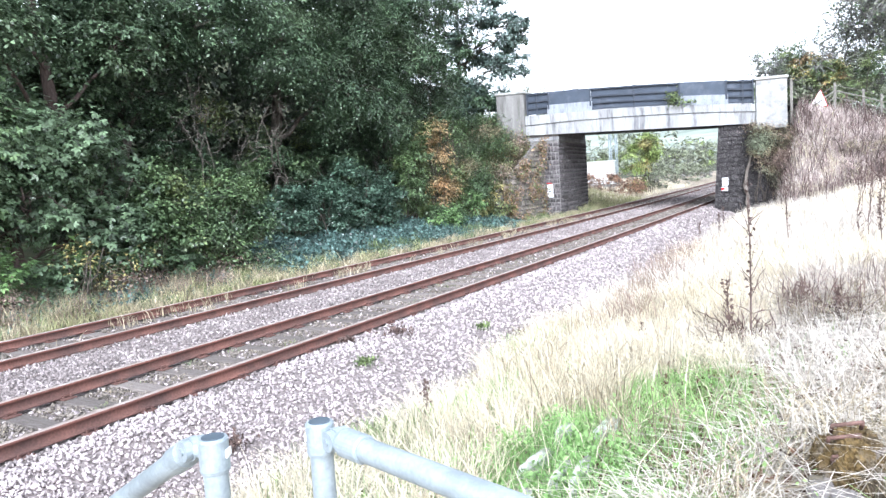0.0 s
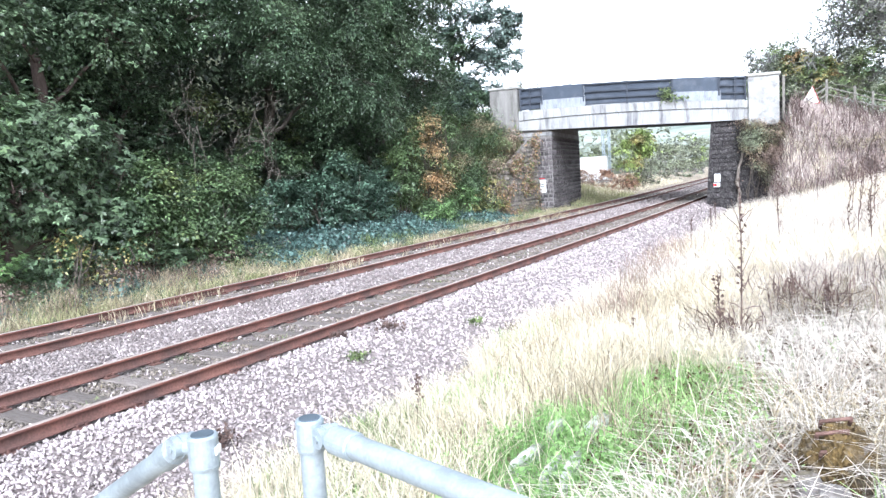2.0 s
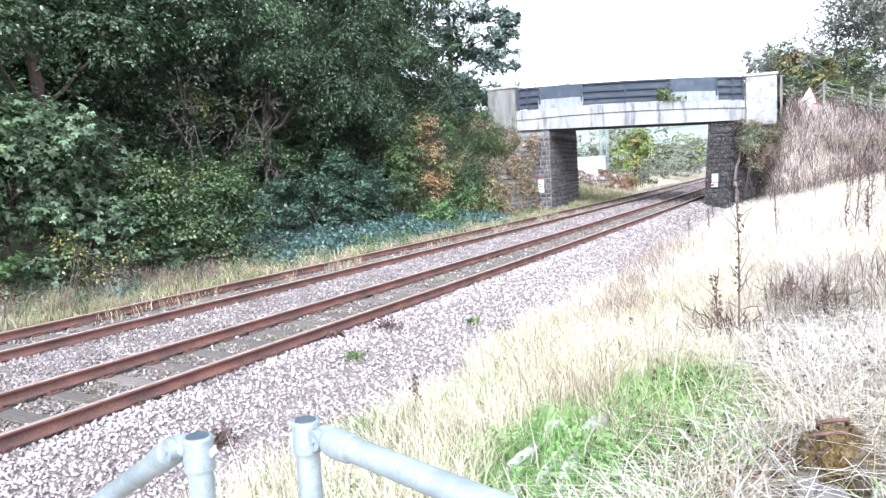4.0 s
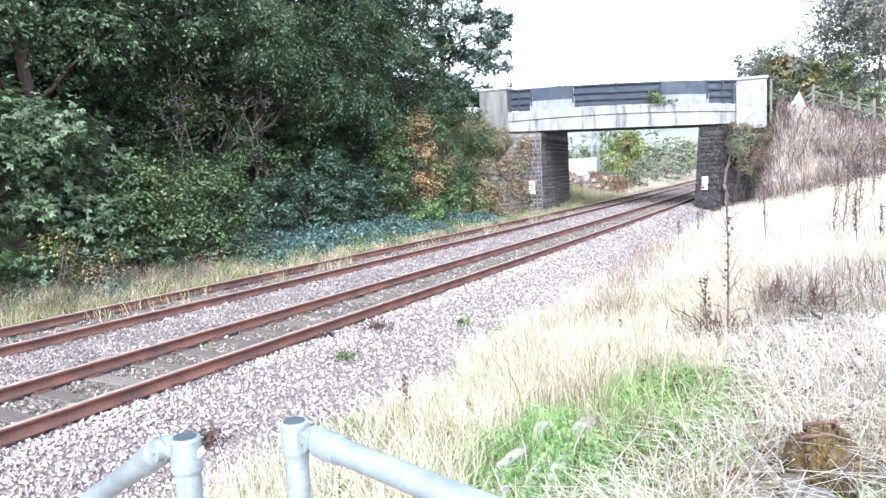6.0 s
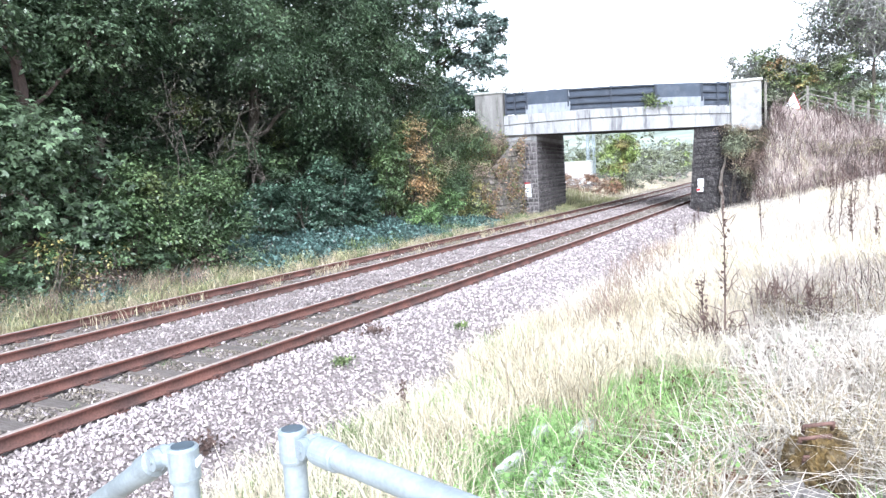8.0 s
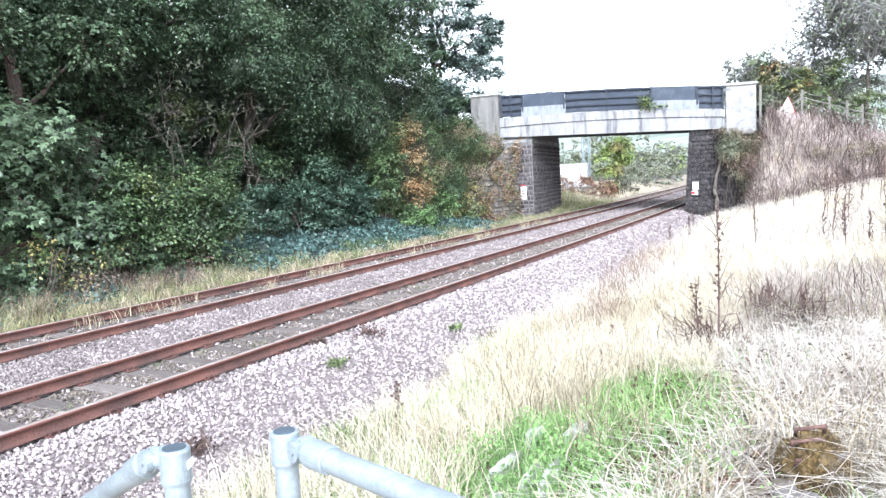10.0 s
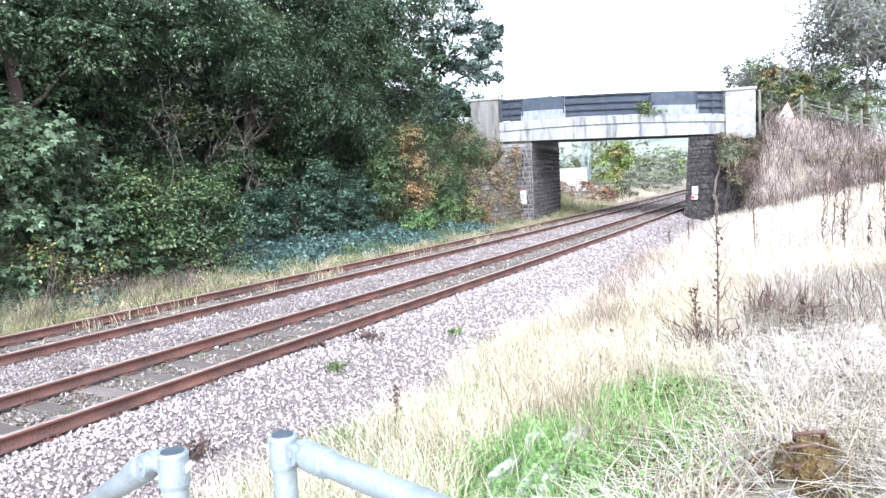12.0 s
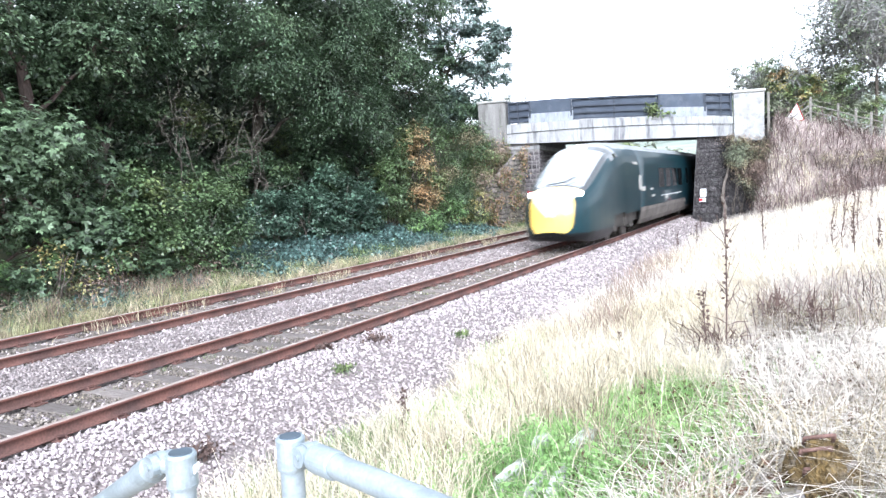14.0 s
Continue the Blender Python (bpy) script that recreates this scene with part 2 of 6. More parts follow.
def box(bm, x0, x1, y0, y1, z0, z1, bevel=0.0, m=None):
    r = bmesh.ops.create_cube(bm, size=1.0)
    vs = r["verts"]
    for v in vs:
        v.co = Vector((x0 + (v.co.x + 0.5) * (x1 - x0), y0 + (v.co.y + 0.5) * (y1 - y0), z0 + (v.co.z + 0.5) * (z1 - z0)))
    if bevel:
        es = list({e for v in vs for e in v.link_edges})
        out = bmesh.ops.bevel(bm, geom=es, offset=bevel, segments=1, affect="EDGES")
        vs = list(set(out["verts"]) | {v for v in vs if v.is_valid})
    if m is not None:
        bmesh.ops.transform(bm, matrix=m, verts=vs)
    return vs


def tube(bm, a, b, r0, r1=None, n=10, caps=True):
    a, b = Vector(a), Vector(b)
    r1 = r0 if r1 is None else r1
    d = b - a
    m = Matrix.Translation((a + b) / 2) @ d.to_track_quat("Z", "Y").to_matrix().to_4x4()
    return bmesh.ops.create_cone(bm, cap_ends=caps, segments=n, radius1=r0, radius2=r1, depth=d.length, matrix=m)["verts"]


def empty(name, m=None):
    e = new(name)
    e.empty_display_size = 0.2
    if m is not None:
        e.matrix_world = m
    return e


def bx(name, dims, material, parent, bevel=0.0, label="", m=None):
    bm = bmesh.new()
    box(bm, *dims, bevel=bevel, m=m)
    return part(name, bm, material, parent, label)


# ---------- lie of the land ----------
KAP = -0.00082


def shift(y):
    """Sideways drift of the line as it bends gently."""
    y = np.asarray(y, dtype=float)
    a = np.clip(y - 12, 0, 60)
    return KAP / 2 * a ** 2 + KAP * 60 * np.maximum(y - 72, 0)


PX = [-400, -60, -45, -33, -28, -22, -17.5, -15, -13.7, -13.2, -12.65, -12.5, -10.75, -10.6, -8.8, -8.65, -6.95, -6.75, -6.3, -5.0, -4.6, -3, -1, 0.3, 3, 8, 30, 400]
PZ = [3, 3, 3.0, 2.0, 1.5, 1.0, 0.45, -0.22, -0.36, -0.20, -0.16, -0.21, -0.21, -0.15, -0.15, -0.21, -0.21, -0.15, -0.14, -0.54, -0.50, -0.15, 0.28, 0.55, 1.0, 1.5, 2.5, 6]


def land(x, y):
    """Height of the ground."""
    x, y = np.asarray(x, dtype=float), np.asarray(y, dtype=float)
    z = np.interp(x - shift(y) * np.clip((-2 - x) / 4, 0, 1), PX, PZ)
    mound = 0.42 * np.exp(-((x + 0.2) ** 2 + (y - 0.8) ** 2) / 3.2)
    near = np.clip((np.minimum(x, 40) + 5.2) / 2.0, 0, 1)
    fy = 42.16 + 0.7 * np.clip(x + 0.8, -2.5, 40)
    crest = np.clip(4.75 - 0.33 * np.clip(x + 0.8, -0.6, 40), 1.8, 5.0)
    er = np.clip(crest - z - 1.15 * np.maximum(0, fy - y), 0, 6) * np.clip((x + 3.3) / 0.9, 0, 1) * np.clip((fy + 13 - y) / 4, 0, 1)
    # unseen rise behind the wood, added to block the sky and darken the gaps
    hill = np.interp(x, [-120, -60, -46, -29], [0, 13, 12, 0]) * np.clip((78 - y) / 24, 0, 1) * np.clip((y + 40) / 30, 0, 1)
    yl = 35.0 + 0.1 * (x + 17)
    el = np.clip((y - yl) * 0.9 + 0.25 * np.sin(1.7 * x + y), 0, 5.2) * np.clip((-16.6 - x) / 1.5, 0, 1) * np.clip((52 - y) / 4, 0, 1)
    lump = 0.05 * np.sin(x * 2.1 + 0.7 * y) * np.sin(y * 1.7 - x) * near + 0.03 * np.sin(5 * x) * np.sin(4.3 * y + x) * near
    return z + np.maximum(np.maximum(er, el), hill) + mound + lump


# ---------- ground ----------
def build_ground():
    xs = np.unique(np.concatenate([np.arange(-30, -14.1, 0.3), np.arange(-14.1, -4.4, 0.14), np.arange(-4.4, 12, 0.3), np.arange(-60, -30, 3), np.arange(12, 60, 3), [-2500, -1200, -600, -300, -150, -100, 100, 200, 400, 900, 2500]]))
    ys = np.unique(np.concatenate([np.arange(-8, 60, 0.4), np.arange(60, 160, 4), np.arange(-60, -8, 4), np.arange(160, 520, 20), [-1500, -600, -200, 700, 1200, 2500]]))
    X, Y = np.meshgrid(xs, ys)
    Z = land(X, Y)
    v = np.stack([X.ravel(), Y.ravel(), Z.ravel()], 1)
    nx, ny = len(xs), len(ys)
    i = (np.arange(ny - 1)[:, None] * nx + np.arange(nx - 1)[None, :]).ravel()
    f = np.stack([i, i + 1, i + nx + 1, i + nx], 1)
    cx = X[:-1, :-1].ravel() + 0.05
    cy = Y[:-1, :-1].ravel()
    rel = cx - shift(cy)
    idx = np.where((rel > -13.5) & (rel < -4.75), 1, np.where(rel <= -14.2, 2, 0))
    idx = np.where((rel > -4.75) & (cy > 36.5) & (cy < 60) & (cx < 30), 3, idx)
    idx = np.where((rel <= -14.2) & (cy > 52) & (cx > -25), 0, idx)
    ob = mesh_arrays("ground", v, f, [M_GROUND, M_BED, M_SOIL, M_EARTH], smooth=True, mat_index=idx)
    tagged(ob, "rough grassy lineside ground with a ballasted trackbed", "ground", kind="structure")


build_ground()

RAIL_X = dict(a=-7.041, b=-8.546, c=-10.872, d=-12.377)


def rail_profile():
    """Flat-bottomed rail, head at z 0."""
    half = [(0.0, 0.0), (0.026, -0.001), (0.034, -0.008), (0.035, -0.036), (0.012, -0.048), (0.009, -0.118), (0.03, -0.132), (0.07, -0.145), (0.07, -0.158)]
    return half[1:] + [(-x, z) for x, z in half[:0:-1]]


def build_track(name, x0, x1, label):
    track = empty(name)
    tagged(track, label, "railway track", kind="structure")
    ys = np.concatenate([np.arange(-40, 90, 1.0), np.arange(90, 520, 8.0)])
    prof = rail_profile()
    k = len(prof)
    for xr in (x0, x1):
        v = np.array([[xr + float(shift(y)) + px, y, pz] for y in ys for px, pz in prof])
        f, mi = [], []
        for i in range(len(ys) - 1):
            for j in range(k):
                a, b = i * k + j, i * k + (j + 1) % k
                f.append((a, b, b + k, a + k))
                mi.append(1 if j in (0, k - 1) else (2 if j == k - 2 or j == 1 else 0))
        ob = mesh_arrays("rail", v, f, [M_WEB, M_SHINE, M_RUST], track, mat_index=mi)
        ob["label"] = "rust-brown flat-bottomed steel rail"
    bm = bmesh.new()
    box(bm, -1.3, 1.3, -0.125, 0.125, -0.13, 0, bevel=0.012)
    sl = link_bm("sleeper", bm, M_SLEEPER)
    bmc = bmesh.new()
    for sx in (-1, 1):
        box(bmc, sx * 0.7525 - 0.17, sx * 0.7525 + 0.17, -0.09, 0.09, 0.0, 0.018, bevel=0.004)
        for s2 in (-1, 1):
            for s3 in (-1, 1):
                tube(bmc, (sx * 0.7525 + s2 * 0.105, s3 * 0.05, 0.0), (sx * 0.7525 + s2 * 0.105, s3 * 0.05, 0.055), 0.02, 0.016, 6)
            box(bmc, sx * 0.7525 + s2 * 0.07 - 0.025, sx * 0.7525 + s2 * 0.07 + 0.025, -0.04, 0.04, 0.02, 0.05, bevel=0.006)
    fx = link_bm("fastening", bmc, M_IRON)
    xm = (x0 + x1) / 2
    rnd = random.Random(5)
    first = True
    for i in range(-12, 150):
        y = 4.4 + 0.709 * i
        m = pose(xm + float(shift(y)) + rnd.uniform(-0.02, 0.02), y, -0.176, 0, 0, rnd.uniform(-0.6, 0.6))
        s = sl if first else new("sleeper", sl.data)
        s.parent = track
        s.matrix_local = m
        if i < 62:
            g = fx if first else new("fastening", fx.data)
            g.parent = s
        first = False
    return track


build_track("near_track", RAIL_X["a"], RAIL_X["b"], "rusty railway track on timber sleepers in pale ballast")
build_track("far_track", RAIL_X["d"], RAIL_X["c"], "rusty railway track half hidden in dry grass")


# ---------- road bridge ----------
PHI = radians(8.3)
MB = Matrix.Translation((-16.2, 38.5, 0)) @ Matrix.Rotation(PHI, 4, "Z")   # u along the parapet, v away through the bridge
PANEL_U = [0.0, 1.292, 3.629, 5.966, 8.303, 10.64, 11.932]


def ledge_top(u):
    return 5.56 + 0.0108 * u - 0.00403 * u * u


def ledge_low(u):
    return 5.04 + 0.0283 * u - 0.00444 * u * u


def beam_low(u):
    return 4.47 - 0.028 * u


def rail_top(u):
    return 6.83 - 0.003 * u - 0.0031 * u * u


def strip_bm(u0, u1, n, z0f, z1f, v0, v1, v0b=None):
    """A bar that follows two height curves; v0b: front face depth at its foot."""
    bm = bmesh.new()
    v0b = v0 if v0b is None else v0b
    rows = []
    for u in np.linspace(u0, u1, n + 1):
        rows.append([bm.verts.new((u, v0b, z0f(u))), bm.verts.new((u, v0, z1f(u))), bm.verts.new((u, v1, z1f(u))), bm.verts.new((u, v1, z0f(u)))])
    for a, b in zip(rows, rows[1:]):
        for j in range(4):
            bm.faces.new((a[j], b[j], b[(j + 1) % 4], a[(j + 1) % 4]))
    bm.faces.new(rows[0])
    bm.faces.new(rows[-1][::-1])
    bmesh.ops.recalc_face_normals(bm, faces=bm.faces)
    return bm


def lerp_z(t):
    return lambda u: ledge_top(u) + t * (rail_top(u) - ledge_top(u))


def build_pillar(parent, u0, u1, z0, z1, material, label):
    bm = bmesh.new()
    box(bm, u0, u1, -0.1, 1.0, z0, z1 - 0.16, bevel=0.03)
    p = part("pillar", bm, material, parent, label)
    bm = bmesh.new()
    box(bm, u0 - 0.07, u1 + 0.07, -0.17, 1.07, z1 - 0.157, z1, bevel=0.04)
    part("coping", bm, M_COPING, p, "lichened coping stone")


def build_bridge():
    bridge = empty("road_bridge", MB)
    tagged(bridge, "low road bridge of pale stained concrete with dark panel parapet", "bridge")
    part("ledge", strip_bm(-0.1, 12.0, 24, lambda u: ledge_low(u) + 0.004, ledge_top, 0.0, 0.55, 0.03), M_CONC, bridge, "pale concrete parapet ledge")
    part("fascia_beam", strip_bm(-0.3, 12.2, 24, beam_low, ledge_low, 0.10, 0.6), M_CONC, bridge, "pale streaked concrete edge beam")
    # dark strip along the foot of the ledge
    part("ledge_dark_strip", strip_bm(-0.3, 12.2, 24, lambda u: ledge_low(u) - 0.02, lambda u: ledge_low(u) + 0.03, 0.06, 0.12), M_SOFFIT, bridge)
    # the shadow below the deck is put into its dark colour
    part("deck", strip_bm(-0.3, 12.2, 4, lambda u: beam_low(u) + 0.24, lambda u: beam_low(u) + 0.5, 0.603, 9.0), M_SOFFIT, bridge, "deck underside coloured dark for its shade")
    bx("road_surface", (-2.0, 14.0, 1.1, 8.8, 4.95, 5.0), M_ROAD, bridge)
    # parapet bays
    for k in range(6):
        u0, u1 = PANEL_U[k] + 0.02, PANEL_U[k + 1] - 0.02
        if k in (1, 4):
            part("plain_panel", strip_bm(u0, u1, 4, lerp_z(0.42), lambda u: rail_top(u) + 0.01, 0.14, 0.22), M_PANEL, bridge, "smooth slate-grey infill panel")
            part("sloped_slab", strip_bm(u0 - 0.12, u1 + 0.1, 4, lambda u: ledge_top(u) + 0.003, lerp_z(0.42), 0.12, 0.3, 0.02), M_SLAB, bridge, "pale stained sloping slab")
        else:
            part("back_panel", strip_bm(u0, u1, 4, lerp_z(0.06), rail_top, 0.25, 0.30), M_PANEL, bridge)
            for t0, t1 in ((0.05, 0.10), (0.30, 0.37), (0.60, 0.67), (0.93, 1.0)):
                part("rail_bar", strip_bm(u0, u1, 4, lerp_z(t0), lerp_z(t1), 0.12, 0.246), M_RAILDK, bridge)
    for u in (0.04, 0.56, 1.27, 3.62, 5.966, 8.31, 10.63, 11.42, 11.9):
        b = strip_bm(u - 0.045, u + 0.045, 1, lambda w: ledge_top(w) + 0.004, lambda w: rail_top(w) + 0.02, 0.07, 0.118)
        part("upright", b, M_RAILDK, bridge)
    # far side parapet
    part("far_parapet", strip_bm(-0.1, 12.0, 12, lambda u: beam_low(u) + 0.34, rail_top, 9.0, 9.3), M_CONC, bridge)
    build_pillar(bridge, -1.75, -0.12, 3.9, 7.0, M_OLDSTONE, "pale stone end pillar with dark runs")
    build_pillar(bridge, 12.02, 13.47, 3.8, 6.42, M_WASH, "white-washed end pillar with grey blotches")
    # abutment cores of mortar, set back behind the blocks
    bx("abutment_core", (-2.0, 1.668, 0.335, 9.1, -0.6, 4.66), M_MORTAR, bridge)
    bm = bmesh.new()
    vs = box(bm, 10.22, 13.6, 0.345, 9.1, -0.6, 4.40)
    for v in vs:
        if v.co.x < 11 and v.co.z < 0:
            v.co.x -= 0.33
    part("abutment_core", bm, M_BLOCKD, bridge)
    bx("bearing_course", (-1.9, 1.72, 0.3, 9.1, 4.10, 4.31), M_CONC, bridge, bevel=0.02, label="stained concrete bearing shelf")
    return bridge


bridge = build_bridge()


def block_meshes():
    out = []
    rnd = random.Random(3)
    for i in range(6):
        bm = bmesh.new()
        box(bm, -0.5, 0.5, -0.5, 0.5, -0.5, 0.5, bevel=0.07)
        for v in bm.verts:
            v.co += Vector((rnd.uniform(-0.03, 0.03), rnd.uniform(-0.12, 0.12), rnd.uniform(-0.03, 0.03)))
        me = bpy.data.meshes.new("stone")
        bm.to_mesh(me)
        bm.free()
        out.append(me)
    return out


STONES = block_meshes()
STONES_W = [m.copy() for m in STONES]
STONES_D = [m.copy() for m in STONES]
for m_ in STONES:
    m_.materials.append(M_BLOCK)
for m_ in STONES_D:
    m_.materials.append(M_BLOCKD)
for m_ in STONES_W:
    m_.materials.append(M_WINGBLOCK)


def lay_blocks(parent, m, x0f, x1f, z0, z1f, course=0.25, wide=(0.14, 0.38), meshes=STONES, seed=1):
    """Coursed rubble on the plane y = 0 of m, faces towards -y."""
    rnd = random.Random(seed)
    z = z0
    while z < z0 + 12:
        h = course * rnd.uniform(0.7, 1.35)
        zc = z + h / 2
        x, end = x0f(zc), x1f(zc)
        while x < end - 0.06:
            w = min(rnd.uniform(*wide), end - x)
            if end - (x + w) < 0.12:
                w = end - x
            if z + h <= z1f(x + w / 2) + 0.1:
                o = new("stone", rnd.choice(meshes))
                o.parent = parent
                o.matrix_local = m @ Matrix.Translation((x + w / 2, 0.06 - rnd.uniform(0, 0.03), zc)) @ Matrix.Diagonal((w - 0.05, 0.22, h - 0.048, 1)) @ Matrix.Rotation(rnd.uniform(-0.05, 0.05), 4, "Y")
            x += w
        z += h
        if z > 5:
            break


lay_blocks(bridge, Matrix.Translation((0, 0.36, 0)), lambda z: -1.9, lambda z: 1.66, -0.4, lambda x: 4.08, seed=1)
lay_blocks(bridge, Matrix.Translation((1.64, 0.3, 0)) @ Matrix.Rotation(radians(90), 4, "Z"), lambda z: 0.02, lambda z: 8.8, -0.4, lambda x: 4.08, seed=2)
lay_blocks(bridge, Matrix.Translation((0, 0.36, 0)), lambda z: 10.02 + 0.075 * z, lambda z: 13.5, -0.4, lambda x: 4.05, meshes=STONES_D, course=0.26, seed=3)


def build_wing():
    wing = empty("wing_wall", Matrix.Translation((-15.95, 38.62, 0)) @ Matrix.Rotation(radians(-97), 4, "Z"))
    tagged(wing, "sloping brown stone wing wall grown over with creeper", "wall", kind="structure")
    bm = bmesh.new()
    vs = box(bm, 0, 4.6, 0.05, 0.58, -0.6, 4.0)
    for v in vs:
        if v.co.x > 4 and v.co.z > 0:
            v.co.z = 1.3
    part("wall_core", bm, M_MORTAR, wing)
    lay_blocks(wing, Matrix.Translation((4.6, 0.64, 0)) @ Matrix.Rotation(radians(180), 4, "Z"), lambda z: 0.05, lambda z: 4.57, -0.4, lambda x: 4.25 - 0.58 * (4.6 - x), meshes=STONES_W, wide=(0.2, 0.5), course=0.26, seed=7)


build_wing()


def build_wall_creeper():
    """Creeper clinging to the wing wall and the pillar's foot."""
    rng = np.random.default_rng(77)
    m = Matrix.Translation((-15.95, 38.62, 0)) @ Matrix.Rotation(radians(-97), 4, "Z")
    n = 9000
    x, z = rng.uniform(0, 4.7, n), rng.uniform(0, 1, n)
    top = 4.45 - 0.58 * x
    z = -0.2 + z ** 0.8 * (top + 0.3)
    keep = np.sin(x * 2.6 + 1) * np.sin(z * 2.1 + x) + 0.5 * np.sin(z * 4.7 + 2) + 0.45 * (z / np.maximum(top, 0.5)) + rng.normal(size=n) * 0.4 > 0.5
    x, z = x[keep], z[keep]
    c = np.stack([x, 0.76 + np.abs(rng.normal(size=len(x))) * 0.12, z], 1)
    w = np.array([tuple(m @ Vector(p)) for p in c])
    u = np.stack([rng.uniform(-2.1, 0.15, 2600), -0.12 - np.abs(rng.normal(size=2600)) * 0.3, 3.2 + np.abs(rng.normal(size=2600)) * 0.75], 1)
    w2 = np.array([tuple(MB @ Vector(p)) for p in u])
    w = np.concatenate([w, w2])
    mi = np.concatenate([rng.choice(3, len(x), p=[0.45, 0.35, 0.2]), rng.choice(3, len(w2), p=[0.15, 0.3, 0.55])])
    ob = mesh_arrays("wall_creeper", leaf_quads(w, 0.13, rng, 0.6, 0.5), quads(len(w)), [M_BRACKEN, M_AUTUMN, M_HAZEL], mat_index=mi)
    tagged(ob, "russet and green creeper clinging to the stone wing wall", "creeper", kind="stuff")


def build_plate(name, u, z, w, h, label):
    e = empty(name, MB @ Matrix.Translation((u, 0.24, z)))
    tagged(e, label, "sign")
    bx("plate", (-w / 2, w / 2, 0.0, 0.02, -h / 2, h / 2), M_WHITE, e, bevel=0.004)
    bx("dark_bar", (-w * 0.3, w * 0.3, -0.006, -0.001, h * 0.12, h * 0.2), M_CAP, e)
    bx("dark_bar", (-w * 0.3, w * 0.25, -0.006, -0.001, -h * 0.06, h * 0.02), M_CAP, e)
    return e


s1 = build_plate("bridge_plate", 1.10, 1.22, 0.34, 0.74, "white rectangular plate bolted to the stone abutment")
bx("red_band", (-0.2, 0.12, -0.008, -0.002, 0.42, 0.47), M_RED, s1)
s2 = build_plate("bridge_plate", 10.48, 1.22, 0.30, 0.42, "white plate with a red lower patch on stone")
bx("lower_plate", (-0.2, 0.12, 0.0, 0.02, -0.48, -0.26), M_WHITE, s2)
bx("red_patch", (-0.21, -0.03, -0.008, -0.002, -0.44, -0.30), M_RED, s2)


# ---------- handrails beside the camera ----------
def build_handrail(name, top, arm, rail_b, label):
    rail_b, top = Vector(rail_b), Vector(top)
    rail_a = top + Vector(arm)
    e = empty(name, Matrix.Translation((top.x, top.y, float(land(top.x, top.y)))))
    tagged(e, label, "handrail", group="handrails by the steps")
    inv = e.matrix_world.inverted()
    t = inv @ top
    a, b = inv @ rail_a, inv @ rail_b
    bm = bmesh.new()
    tube(bm, (t.x, t.y, -0.25), (t.x, t.y, t.z - 0.012), 0.0242, n=24, caps=False)
    part("post", bm, M_GALV, e, smooth=True)
    # clamp socket on the post
    bm = bmesh.new()
    tube(bm, (t.x, t.y, t.z - 0.064), (t.x, t.y, t.z - 0.003), 0.0292, n=24)
    tube(bm, (t.x, t.y, t.z - 0.069), (t.x, t.y, t.z - 0.061), 0.0275, 0.0300, n=24)
    tube(bm, (t.x, t.y, t.z - 0.005), (t.x, t.y, t.z), 0.0300, 0.0270, n=24)
    sock = part("clamp", bm, M_GALV, e, "cast galvanised clamp fitting", smooth=False)
    bm = bmesh.new()
    tube(bm, (t.x, t.y, t.z - 0.002), (t.x, t.y, t.z + 0.0022), 0.0225, 0.0215, n=24)
    part("cap", bm, M_CAP, sock, "grey plastic end cap")
    bm = bmesh.new()
    d0 = (b - a).normalized()
    box(bm, -0.013, 0.013, -0.0312, -0.027, -0.040, -0.022, bevel=0.002, m=Matrix.Translation(t) @ Matrix.Rotation(math.atan2(d0.y, d0.x) - 0.9, 4, "Z"))
    part("badge", bm, M_WHITE, sock)
    # swivel knuckle between post and rail
    d = (b - a).normalized()
    k = a.copy()
    bm = bmesh.new()
    side = d.cross(Vector((0, 0, 1))).normalized()
    for off, r in ((-0.017, 0.021), (0.0, 0.024), (0.017, 0.021)):
        tube(bm, k + side * (off - 0.008), k + side * (off + 0.008), r, n=18)
    tube(bm, k - side * 0.029, k + side * 0.029, 0.008, n=8)
    tube(bm, (t.x, t.y, a.z), k, 0.017, n=14)
    part("knuckle", bm, M_GALV, e)
    bm = bmesh.new()
    tube(bm, k + d * 0.012, k + d * 0.034, 0.020, 0.0285, n=24)
    tube(bm, k + d * 0.034, k + d * 0.094, 0.0290, n=24)
    tube(bm, k + d * 0.094, k + d * 0.099, 0.0290, 0.0265, n=24)
    part("sleeve", bm, M_GALV, e)
    bm = bmesh.new()
    tube(bm, k + d * 0.07, b, 0.0242, n=24, caps=False)
    part("rail", bm, M_GALV, e, smooth=True)
    return e


build_handrail("handrail", (-0.964, 1.087, 1.749), (0.042, 0.0, -0.032), (0.10, 0.78, 1.712), "galvanised steel tube handrail with a clamp fitting and grey cap")
build_handrail("handrail", (-1.092, 0.921, 1.757), (-0.058, 0.0, -0.030), (-2.35, 1.20, 1.05), "galvanised steel tube handrail with a swivel clamp and grey cap")


